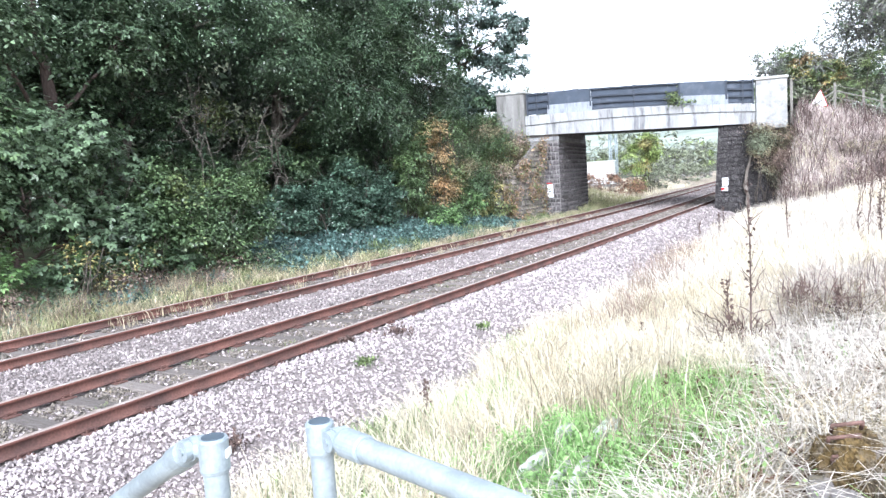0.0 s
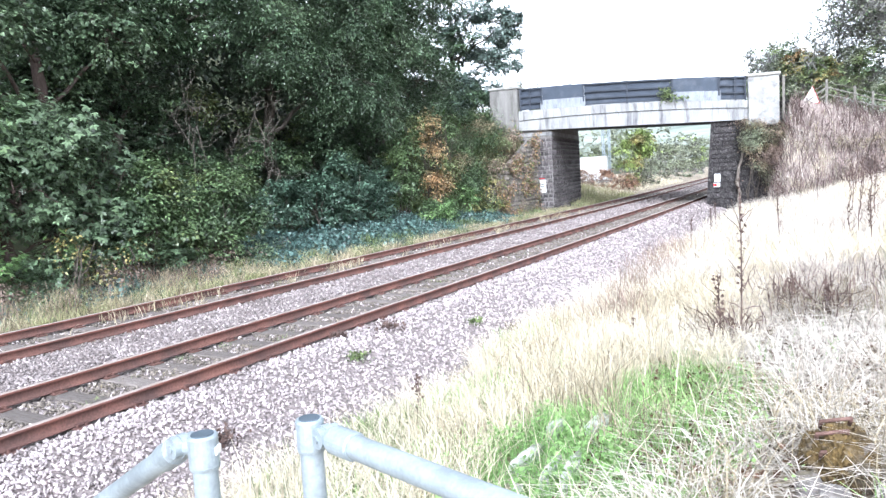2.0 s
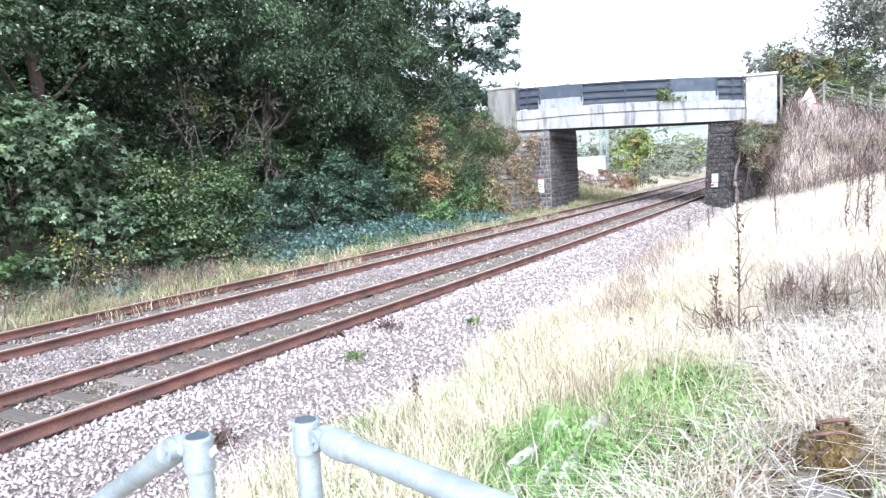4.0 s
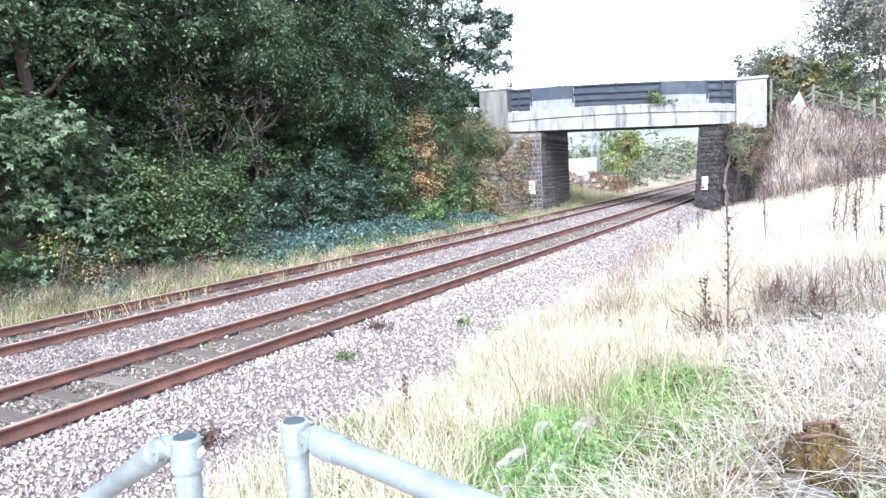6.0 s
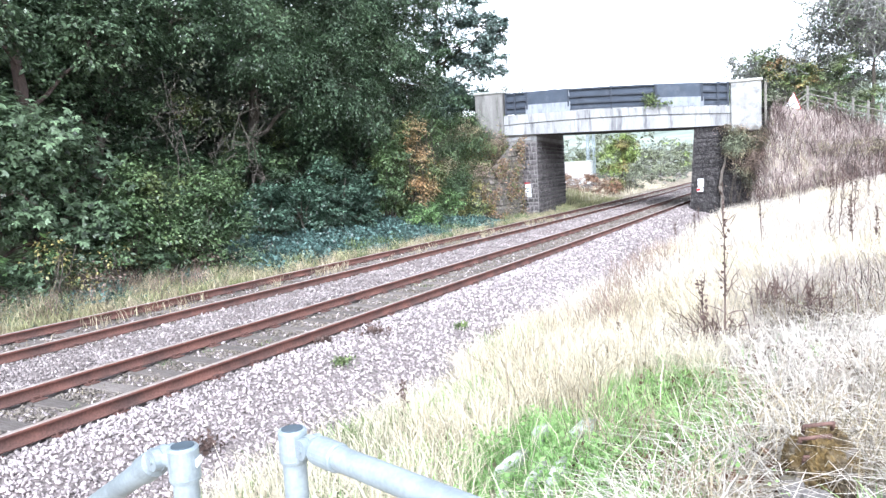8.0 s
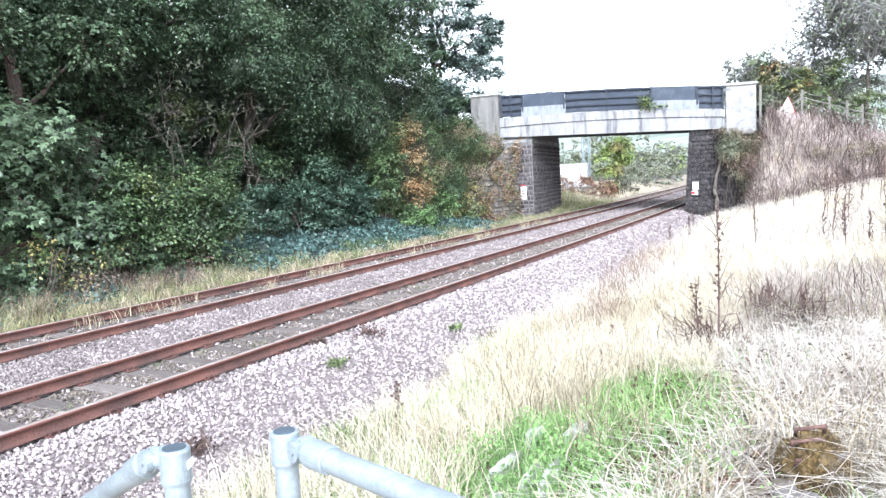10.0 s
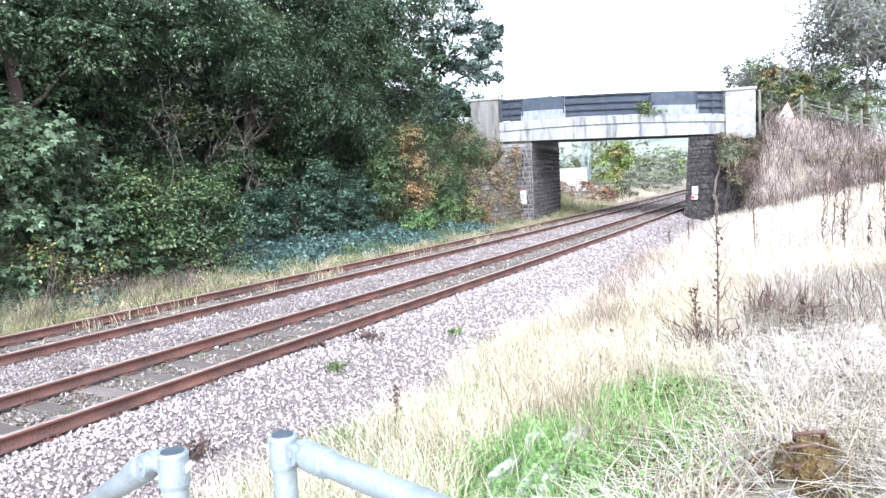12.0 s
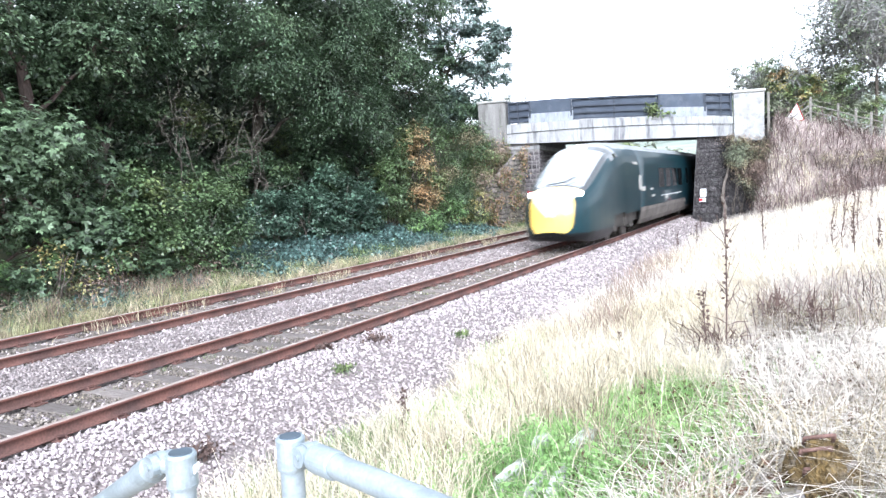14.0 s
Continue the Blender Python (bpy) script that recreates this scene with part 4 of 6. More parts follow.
def build_ivy_trunk():
    rng = np.random.default_rng(53)
    o = MB @ Vector((11.5, 0.0, 0.0))
    e = empty("ivy_trunk", Matrix.Translation((o.x, o.y, float(land(o.x, o.y)))))
    tagged(e, "thick grey ivy trunk climbing the dark stone abutment", "ivy")
    bm = bmesh.new()
    a = limb(bm, (0.15, 0, -0.1), (-0.1, 0.08, 1.5), 0.11, 0.09, rng, 5, 0.12, 8)
    limb(bm, a, (0.25, 0.12, 3.2), 0.09, 0.05, rng, 5, 0.12, 8)
    part("stem", bm, M_BARKP, e, smooth=True)


build_ivy_trunk()


def build_ivy_carpet():
    rng = np.random.default_rng(50)
    n = 30000
    y = 5 + 30 * rng.uniform(0, 1, n) ** 0.85
    x = np.where(y > 16, rng.uniform(-17.4, -14.15, n), -15.2 + rng.normal(size=n) * 0.5) + 0.15 * np.sin(y * 1.3)
    hump = 0.16 + 0.10 * np.sin(y * 0.9 + 1 + x) + 0.08 * np.sin(y * 2.3 + x * 2)
    z = land(x, y) + rng.uniform(0.0, 1.0, n) * np.maximum(0.08, hump)
    c = np.stack([x, y, z], 1)
    c = c[(y > 15.5) | (rng.uniform(size=n) < 0.5)]
    ob = mesh_arrays("ivy_carpet", leaf_quads(c, 0.12, rng, droop=0.1, aspect=0.8), quads(len(c)), [M_IVY])
    tagged(ob, "blue-green ivy carpet over a low bank by the line", "ivy", kind="stuff")


build_ivy_carpet()
build_wall_creeper()


def build_dead_branches():
    """Bare grey branches in the wood's dark hollow."""
    rng = np.random.default_rng(52)
    e = empty("dead_branches", Matrix.Translation((-18.9, 17, float(land(-18.9, 17)))))
    tagged(e, "tangle of bare grey dead branches in shade", "branches")
    for k in range(7):
        bm = bmesh.new()
        y = rng.uniform(-2.5, 3.0)
        a = Vector((rng.uniform(-0.6, 0.6), y, 0))
        b = Vector((rng.uniform(-0.4, 0.9), y + rng.uniform(-1.5, 1.5), rng.uniform(4.2, 6.6)))
        limb(bm, a, b, 0.028, 0.009, rng, 8, 0.35, 6)
        br = part("branch", bm, M_BARK, e)
        for _ in range(9):
            p = a.lerp(b, rng.uniform(0.35, 1.0))
            q = p + Vector(rng.normal(size=3) * np.array([0.6, 1.0, 0.7]))
            bm = bmesh.new()
            limb(bm, p, q, 0.010, 0.004, rng, 5, 0.4, 4)
            part("twig", bm, M_BARKP, br)


build_dead_branches()


# ---------- beyond the bridge and above the bank ----------
build_thicket("bush", [(-17.2, 66, 2.6, 1.2, 1.4, 2.2), (-16.4, 67, 4.0, 1.1, 1.4, 1.4)], 8000, 0.18, M_FRESH, 60, "green and gold tree beyond the bridge", second=M_GOLD)
build_thicket("bush", [(-17.0, 73, 1.4, 1.8, 2.0, 1.8), (-19.0, 78, 2.6, 2.5, 2.0, 2.6), (-18.6, 88, 2.0, 2.4, 2.5, 2.4), (-22, 92, 3, 3, 3, 3.2), (-19.5, 102, 1.8, 2.4, 4, 2.4), (-22, 116, 2.4, 3, 5, 3)], 19000, 0.2, M_WILLOW, 61, "pale grey-green willow scrub beyond the bridge", second=M_TWIG)
build_thicket("bush", [(-19.6, 59.0, 0.8, 1.3, 0.8, 1.1), (-17.9, 60.0, 0.7, 1.3, 0.8, 1.1), (-16.4, 61.5, 0.5, 0.9, 0.8, 0.9), (-21.0, 58.5, 0.8, 1.2, 0.8, 1.1)], 12000, 0.13, M_RUSSET, 62, "russet bracken row beside the far line", second=M_BRACKEN, stems=4)
build_thicket("bush", [(-44 + 4.6 * i, 118 + 3 * (i % 2), 2.2 + 0.7 * (i % 3), 3.4, 3, 3.0) for i in range(6)], 12000, 0.36, M_WILLOW, 64, "pale scrub along the line beyond the bridge", second=M_FRESH, stems=6, twig=0.7, shell=0.2)
# pale leaf colour here stands for haze over the far hedgerow
build_thicket("bush", [(-30, 130, 4, 9, 5, 5), (-14, 150, 3, 9, 5, 4), (-45, 140, 5, 9, 5, 6), (-2, 140, 4, 8, 5, 5)], 6000, 0.7, M_WILLOW, 63, "distant hedgerow trees beyond the line", stems=4, twig=1.3)


def build_cabinet():
    e = empty("relay_cabinet", Matrix.Translation((-20.0, 64.0, float(land(-20.0, 64)))) @ Matrix.Rotation(radians(8), 4, "Z"))
    tagged(e, "white painted lineside relay cabinet on a plinth", "cabinet")
    bx("body", (-1.2, 1.2, 0, 1.2, 0.3, 2.35), M_WHITE, e, bevel=0.03)
    bx("plinth", (-1.25, 1.25, -0.05, 1.25, -0.3, 0.298), M_CONC, e)
    bx("roof", (-1.28, 1.28, -0.1, 1.3, 2.353, 2.43), M_WHITE, e, bevel=0.02)
    for k in range(4):
        bx("louvre", (0.6, 1.0, -0.02, -0.001, 0.9 + 0.22 * k, 1.02 + 0.22 * k), M_COPING, e)
    for k in (-1, 1):
        bx("door_seam", (0.0 + 0.6 * (k - 1), 0.02 + 0.6 * (k - 1), -0.008, -0.001, 0.4, 2.25), M_COPING, e)


build_cabinet()


def build_mast():
    e = empty("lattice_mast", Matrix.Translation((-19.6, 67.0, float(land(-19.6, 67)))))
    tagged(e, "grey steel lattice mast behind the relay cabinet", "mast")
    for sx in (-0.3, 0.3):
        for sy in (-0.3, 0.3):
            bm = bmesh.new()
            tube(bm, (sx, sy, 0), (sx, sy, 9), 0.05, n=6)
            part("leg", bm, M_GALV, e)
    for k in range(9):
        bm = bmesh.new()
        s = 1 if k % 2 else -1
        for sy in (-0.3, 0.3):
            tube(bm, (-0.3 * s, sy, k), (0.3 * s, sy, k + 1), 0.03, n=5)
        for sx in (-0.3, 0.3):
            tube(bm, (sx, -0.3 * s, k), (sx, 0.3 * s, k + 1), 0.03, n=5)
        part("brace", bm, M_GALV, e)


build_mast()


def build_hills():
    xs = np.linspace(-1200, 1200, 61)
    v, f = [], []
    for j, (y, k) in enumerate(((420, 0), (620, 0.6), (900, 1.0), (1300, 0.9))):
        for x in xs:
            v.append((x, y, -2 + k * (62 + 22 * math.sin(x / 170 + 1) + 12 * math.sin(x / 61))))
    n = len(xs)
    for j in range(3):
        for i in range(n - 1):
            a = j * n + i
            f.append((a, a + 1, a + n + 1, a + n))
    # distance haze is mixed into these greyed field greens
    m = mat("haze_pale_fields", (0.255, 0.295, 0.255), (0.32, 0.345, 0.30), scale=0.008, fine=0.1, bscale=0.05, stain=(0.10, 0.14, 0.11), stain_amt=0.8, stain_scale=0.012, stretch=(1, 3, 3))
    tagged(mesh_arrays("backdrop_hill", v, f, m, smooth=True), "distant green hillside of fields, greyed in colour for haze", "hill", kind="structure")


build_hills()


def build_bare_tree(x, y, h, spread, seed, label, leaf=None, n=0, leaf2=None):
    rng = np.random.default_rng(seed)
    z0 = float(land(x, y))
    e = empty("tree", Matrix.Translation((x, y, z0)))
    tagged(e, label, "tree")
    bm = bmesh.new()
    limb(bm, (0, 0, -0.2), (0.2, 0, h * 0.45), 0.16, 0.10, rng, 5, 0.1, 8)
    part("trunk", bm, M_BARK, e)
    tips = []
    base = Vector((0.2, 0, h * 0.42))
    for k in range(7):
        bm = bmesh.new()
        a = 2 * math.pi * k / 7 + rng.uniform(-0.3, 0.3)
        end = Vector((math.cos(a) * spread * rng.uniform(0.5, 1), math.sin(a) * spread * rng.uniform(0.5, 1), h * rng.uniform(0.6, 1.0)))
        limb(bm, base, end, 0.10, 0.03, rng, 6, 0.15, 6)
        for _ in range(30):
            p = base.lerp(end, rng.uniform(0.3, 1.0))
            q = p + Vector(rng.normal(size=3) * np.array([1.0, 1.0, 0.8])) * spread * 0.28 + Vector((0, 0, 0.3))
            limb(bm, p, q, 0.035, 0.02, rng, 4, 0.3, 4)
            for _ in range(9):
                s = p.lerp(q, rng.uniform(0.3, 1))
                w = s + Vector(rng.normal(size=3)) * spread * 0.11
                limb(bm, s, w, 0.03, 0.02, rng, 3, 0.35, 3)
                tips.append(w)
        part("limb", bm, M_TWIG, e)
    if leaf:
        t = np.array([tuple(v) for v in tips])
        c = t[rng.integers(0, len(t), n)] + rng.normal(size=(n, 3)) * 0.13
        mi = (rng.uniform(size=n) < 0.3).astype(int) if leaf2 else None
        mesh_arrays("crown", leaf_quads(c, 0.17, rng), quads(n), [leaf] + ([leaf2] if leaf2 else []), e, mat_index=mi)
    return e


build_bare_tree(-2.3, 57, 12.6, 4.6, 70, "half-bare grey tree with sparse green leaves above the bank", M_WILLOW, 6500, M_LEAF2)
build_bare_tree(2.6, 54, 12.0, 5.2, 71, "bare twiggy ash tree above the bank", M_WILLOW, 7000, M_LEAF2)
build_bare_tree(-3.6, 58, 9.5, 2.6, 78, "small grey twiggy tree behind the bridge pillar", M_WILLOW, 3500, M_HAZEL)
build_bare_tree(5.8, 58, 13.5, 5.2, 76, "grey twiggy tree with dark leaves at the road's edge", M_LEAF, 5000, M_WILLOW)
build_bare_tree(-19.5, 52, 8.2, 2.0, 72, "thin leafless sapling behind the parapet")
build_thicket("bush", [(-18.3, 43.4, 6.6, 0.9, 0.7, 1.1), (-17.4, 43.8, 6.4, 0.8, 0.6, 0.8)], 2200, 0.13, M_WILLOW, 77, "pale yellow-green scrub behind the bridge parapet", second=M_HAZEL, shell=0.2, droop=-0.5, stems=16)
build_thicket("bush", [(-2.6, 53.5, 8.2, 1.2, 1.2, 1.0), (-1.2, 53, 7.6, 1.2, 1.2, 1.0)], 5200, 0.14, M_GOLD, 73, "gold and green autumn bush beside the road", second=M_HAZEL, third=M_AUTUMN, amount=0.35, shell=0.3)
build_thicket("bush", [(2.5, 57, 6.5, 2.6, 2.5, 3.0), (3.4, 58, 10.5, 2.2, 2.2, 2.2), (7.5, 52, 6.5, 3.0, 2.5, 4.5), (6.5, 60, 10.5, 3.0, 3, 3.0), (1.0, 60, 8.0, 2.4, 2.4, 2.4)], 22000, 0.16, M_WILLOW, 74, "grey-green roadside trees above the bank", second=M_LEAF, third=M_LEAF2, amount=0.3, shell=0.3)
build_thicket("bush", [(-6.0, 54, 6.8, 0.9, 1.0, 0.9), (-4.9, 53, 6.6, 1.3, 1.2, 1.2), (-3.6, 54, 8.6, 1.4, 1.2, 1.3), (-2.8, 52.5, 6.0, 1.6, 1.2, 1.3), (-0.6, 51.5, 5.6, 1.6, 1.2, 1.2), (2.0, 51, 5.0, 1.8, 1.2, 1.6), (0.8, 52.5, 7.4, 1.4, 1.2, 1.2)], 17000, 0.14, M_HAZEL, 75, "green roadside hedge behind the bridge pillar", second=M_WILLOW, third=M_LEAF2, shell=0.2, amount=0.5)


def build_fence():
    pts = [(-2.7, 40.85, 4.75), (-0.8, 42.16, 4.72), (0.46, 43.04, 4.5), (1.28, 43.62, 4.15), (1.99, 44.12, 3.95), (2.6, 44.55, 3.7), (3.3, 45.0, 3.5), (4.3, 45.7, 3.2), (5.6, 46.6, 2.9)]
    e = empty("road_fence", Matrix.Translation((0, 43, 4.5)))
    tagged(e, "grey timber post and rail fence along the road", "fence")
    inv = e.matrix_world.inverted()
    P = []
    for i, p in enumerate(pts):
        q = inv @ Vector((p[0], p[1], float(land(p[0], p[1]))))
        P.append(q)
        bm = bmesh.new()
        box(bm, q.x - 0.06, q.x + 0.06, q.y - 0.06, q.y + 0.06, q.z - 0.3, q.z + (6.2 - float(land(p[0], p[1])) if i == 0 else 1.2), bevel=0.015)
        part("post", bm, M_WOOD, e)
    for a, b in zip(P, P[1:]):
        for h in (0.45, 0.8, 1.08):
            bm = bmesh.new()
            tube(bm, a + Vector((0, -0.07, h)), b + Vector((0, -0.07, h)), 0.012 if h > 1 else 0.03, n=5)
            part("rail", bm, M_WOOD, e)
    bm = bmesh.new()
    tube(bm, P[0] + Vector((0, 0, 1.0)), P[0] + Vector((0.9, 0.4, 0.1)), 0.05, n=6)
    part("stay", bm, M_WOOD, e)


build_fence()


def build_triangle_sign():
    x, y = -1.55, 41.75
    z = float(land(x, y))
    e = empty("road_sign", Matrix.Translation((x, y, z - 0.22)) @ Matrix.Rotation(radians(-12), 4, "Z"))
    tagged(e, "white triangular road sign with a red edge", "sign")
    bm = bmesh.new()
    tube(bm, (0.1, 0.05, -0.2), (0.1, 0.05, 0.9), 0.03, n=8)
    part("post", bm, M_GALV, e)
    for nm, m, s, yy in (("rim", M_RED, 1.0, 0.0), ("face", M_WHITE, 0.9, -0.012)):
        bm = bmesh.new()
        tri = [(-0.48 * s, 0.42 - 0.38 * s), (0.48 * s, 0.42 - 0.38 * s), (0.14 * s, 0.42 + 0.52 * s)]
        fr = [bm.verts.new((a, yy, b)) for a, b in tri]
        bk = [bm.verts.new((a, yy + 0.011, b)) for a, b in tri]
        bm.faces.new(fr)
        bm.faces.new(bk[::-1])
        for i in range(3):
            bm.faces.new((fr[i], bk[i], bk[(i + 1) % 3], fr[(i + 1) % 3]))
        bmesh.ops.recalc_face_normals(bm, faces=bm.faces)
        part(nm, bm, m, e)


build_triangle_sign()


def build_ledge_plant():
    rng = np.random.default_rng(80)
    o = MB @ Vector((8.05, 0.0, ledge_top(8.0)))
    e = empty("ledge_plant", Matrix.Translation(o))
    tagged(e, "self-seeded green shrub growing from the bridge ledge", "plant")
    bm = bmesh.new()
    for _ in range(7):
        limb(bm, (rng.uniform(-0.1, 0.1), -0.02, -0.02), (rng.uniform(-0.5, 0.5), -0.2, rng.uniform(0.2, 0.75)), 0.012, 0.004, rng, 3, 0.2, 4)
    part("stem_cluster", bm, M_BARK, e)["kind"] = "stuff"
    c = np.concatenate([rng.normal(size=(260, 3)) * np.array([0.22, 0.12, 0.18]) + np.array([0, -0.15, 0.38]), rng.normal(size=(70, 3)) * np.array([0.3, 0.06, 0.07]) + np.array([0.75, -0.08, 0.12])])
    c[:, 1] = np.minimum(c[:, 1], -0.03)
    mesh_arrays("foliage", leaf_quads(c, 0.13, rng), quads(len(c)), [M_HAZEL], e)


build_ledge_plant()


# ---------- grass, weeds and stones ----------
def blades(c, h, lean, width, rng, curl=0.5):
    """Bent two-piece blades rooted at c; returns vertices (six a blade) and quads (two a blade)."""
    n = len(c)
    a = rng.uniform(0, 2 * np.pi, n)
    d = np.stack([np.cos(a), np.sin(a), np.zeros(n)], 1)
    s = np.stack([-np.sin(a + rng.normal(size=n) * 0.6), np.cos(a), np.zeros(n)], 1)
    hh, ll, ww = h[:, None], lean[:, None], (width * rng.uniform(0.7, 1.3, n))[:, None]
    up = np.array([0, 0, 1.0])
    p1 = c + up * hh * 0.55 + d * hh * ll * 0.3
    p2 = c + up * hh * (1 - 0.35 * np.minimum(ll, 1.6) * curl) + d * hh * ll
    v = np.stack([c - s * ww, c + s * ww, p1 - s * ww * 0.8, p1 + s * ww * 0.8, p2 - s * ww * 0.15, p2 + s * ww * 0.15], 1)
    b = np.arange(n)[:, None] * 6
    f = np.stack([b + np.array([[0, 1, 3, 2]]), b + np.array([[2, 3, 5, 4]])], 1).reshape(-1, 4)
    return v.reshape(-1, 3), f


def tufted(rng, n, x0, x1, y0, y1, per=9, r=0.07, ypow=1.0):
    k = max(1, n // per)
    x = rng.uniform(x0, x1, k)
    y = y0 + (y1 - y0) * rng.uniform(0, 1, k) ** ypow
    c = np.repeat(np.stack([x, y], 1), per, 0) + rng.normal(size=(k * per, 2)) * r
    return c


def ground_pts(c):
    return np.stack([c[:, 0], c[:, 1], land(c[:, 0], c[:, 1]) - 0.01], 1)


def grass(name, c, h, lean, width, m, rng, label, category="grass", curl=0.5):
    p = ground_pts(c)
    n = len(p)
    v, f = blades(p, h * rng.uniform(0.5, 1.25, n), lean * rng.uniform(0.2, 1.6, n), width, rng, curl)
    ob = mesh_arrays(name, v, f, m)
    return tagged(ob, label, category, kind="stuff")


def patch(c, seed, scale=0.9):
    """Slow patchiness over the plan, about -1 to 1."""
    return np.sin(c[:, 0] * scale * 1.7 + seed) * np.sin(c[:, 1] * scale + seed * 2.1) + 0.5 * np.sin(c[:, 0] * scale * 3.1 + c[:, 1] * scale * 2.3 + seed)


M_STRAWD = mat("dull_straw_grass", (0.52, 0.45, 0.33), (0.38, 0.33, 0.22), scale=0.9, fine=0.1, vary=0.45, island=True, trans=0.3)
M_DRYGREEN = mat("dry_green_grass", (0.50, 0.46, 0.30), (0.34, 0.36, 0.18), scale=0.9, fine=0.1, vary=0.5, island=True, trans=0.35)


def build_grass():
    rng = np.random.default_rng(90)
    # straw grass between the ballast and the bank
    c = tufted(rng, 30000, -4.7, -0.8, 2.6, 13, per=12, r=0.06)
    edge = -4.35 + 0.3 * np.sin(c[:, 1] * 1.1) + 0.2 * np.sin(c[:, 1] * 2.7)
    g = ((c[:, 0] + 1.35) / 0.95) ** 2 + ((c[:, 1] - 4.9) / 2.0) ** 2
    keep = (c[:, 0] > edge) & ((g > 0.8) | (rng.uniform(size=len(c)) < 0.07))
    grass("straw_grass", c[keep], 0.40, 0.85, 0.0038, M_STRAW, rng, "tall straw-yellow grass with fine seed heads")
    c = tufted(rng, 4000, -4.4, -0.9, 4.5, 13, per=10, r=0.1)
    c = c[(c[:, 0] > -4.1 + 0.3 * np.sin(c[:, 1] * 1.1)) & (patch(c, 4, 1.4) > 0.0)]
    grass("brown_stems", c, 0.52, 0.55, 0.0038, M_STEM, rng, "thin brown seed stems among straw grass", "stems")
    # fresh green grass patch
    c = tufted(rng, 26000, -3.9, -0.5, 2.6, 9.4, per=10, r=0.06)
    g = ((c[:, 0] + 1.35) / 1.0) ** 2 + ((c[:, 1] - 4.9) / 2.2) ** 2 + 0.55 * patch(c, 3, 2.2)
    grass("green_grass", c[g < 1.0], 0.19, 0.8, 0.0045, M_GREEN, rng, "fresh green grass patch among dead stems")
    c = tufted(rng, 5000, -4.9, 1.5, 2.6, 16, per=14, r=0.08)
    grass("green_grass", c[patch(c, 8, 1.3) > 0.45], 0.24, 0.6, 0.005, M_GREEN, rng, "scattered green grass tufts on the bank")
    # bleached tangle on the near bank
    c = tufted(rng, 32000, -1.6, 3.4, 2.6, 13, per=10, r=0.09)
    keep = c[:, 0] > np.where(c[:, 1] < 7, -0.75, -1.35) + 0.35 * np.sin(c[:, 1] * 1.4)
    c = c[keep]
    c = c[~((np.abs(c[:, 0] + 0.03) < 0.33) & (c[:, 1] > 3.1) & (c[:, 1] < 4.5)) | (rng.uniform(size=len(c)) < 0.04)]
    c = c[~(((c[:, 0] + 1.0) / 0.3) ** 2 + ((c[:, 1] - 4.25) / 0.35) ** 2 < 1) | (rng.uniform(size=len(c)) < 0.2)]
    grass("dead_grass", c, 0.36, 1.5, 0.0042, M_PALE, rng, "bleached tangled dead grass on the bank", curl=0.9)
    c = tufted(rng, 15000, -1.6, 3.4, 2.8, 12, per=8, r=0.12)
    grass("dead_stems", c[(patch(c, 5, 1.5) > 0.15) & (c[:, 0] > -0.8)], 0.42, 1.2, 0.004, M_STEM, rng, "brown dead stems among bleached grass", "stems")
    # middle distance
    c = tufted(rng, 42000, -5.4, 5.0, 11, 40.5, per=14, r=0.12, ypow=1.15)
    e2 = -4.6 + shift(c[:, 1]) + 0.35 * np.sin(c[:, 1] * 0.8)
    keep = (c[:, 0] > e2) & (rng.uniform(size=len(c)) < np.clip((c[:, 0] - e2) / 0.8, 0.15, 1))
    c = c[keep]
    k = patch(c, 2, 0.5) > -0.2
    grass("pale_grass", c[k], 0.46, 0.6, 0.008, M_PALE, rng, "pale bleached grass along the lineside")
    grass("straw_grass", c[~k], 0.5, 0.5, 0.008, M_STRAW, rng, "straw-coloured grass along the lineside")
    # brown bracken and stalks on the embankment
    c = np.stack([rng.uniform(-3.0, 9, 44000), rng.uniform(34.5, 50, 44000)], 1)
    fy = 42.16 + 0.7 * np.clip(c[:, 0] + 0.8, -2.5, 40)
    c = c[(c[:, 1] < fy + 0.3) & (c[:, 1] > fy - 4.6 + 1.3 * rng.normal(size=len(c)))]
    c = c[~((np.abs(c[:, 0] + 1.5) < 0.55) & (c[:, 1] > 40.9) & (c[:, 1] < 42.2) & (rng.uniform(size=len(c)) < 0.8))]
    grass("dead_bracken", c[rng.uniform(size=len(c)) < 0.5], 0.42, 1.6, 0.009, M_MAUVE, rng, "dead mauve-brown bramble stems on the embankment", "bramble", 0.9)
    grass("pale_stalks", c[rng.uniform(size=len(c)) < 0.4], 0.42, 1.4, 0.009, M_PALE, rng, "pale dry stalks on the embankment", "stalks", curl=0.8)
    k = np.argsort(rng.uniform(size=len(c)))[:760]
    tw = np.repeat(c[k], 6, 0)
    tw = tw + rng.normal(size=tw.shape) * 0.16
    grass("bramble_stems", tw, 1.0, 0.9, 0.013, M_DOCKP, rng, "bare grey-brown bramble stems on the embankment", "bramble", 0.6)
    crown = c[(rng.uniform(size=len(c)) < 0.06) & (patch(c, 3, 0.8) > 0.1)]
    grass("bank_grass", crown, 0.35, 0.8, 0.012, M_DRYGREEN, rng, "dry green grass on the crown of the embankment")
    c = np.stack([rng.uniform(0.5, 8, 9000), rng.uniform(9, 36, 9000)], 1)
    c = c[(patch(c, 6, 0.4) + 0.5 * rng.normal(size=len(c)) > 0.1) & (rng.uniform(size=len(c)) < np.clip((c[:, 1] - 8) / 9, 0, 1))]
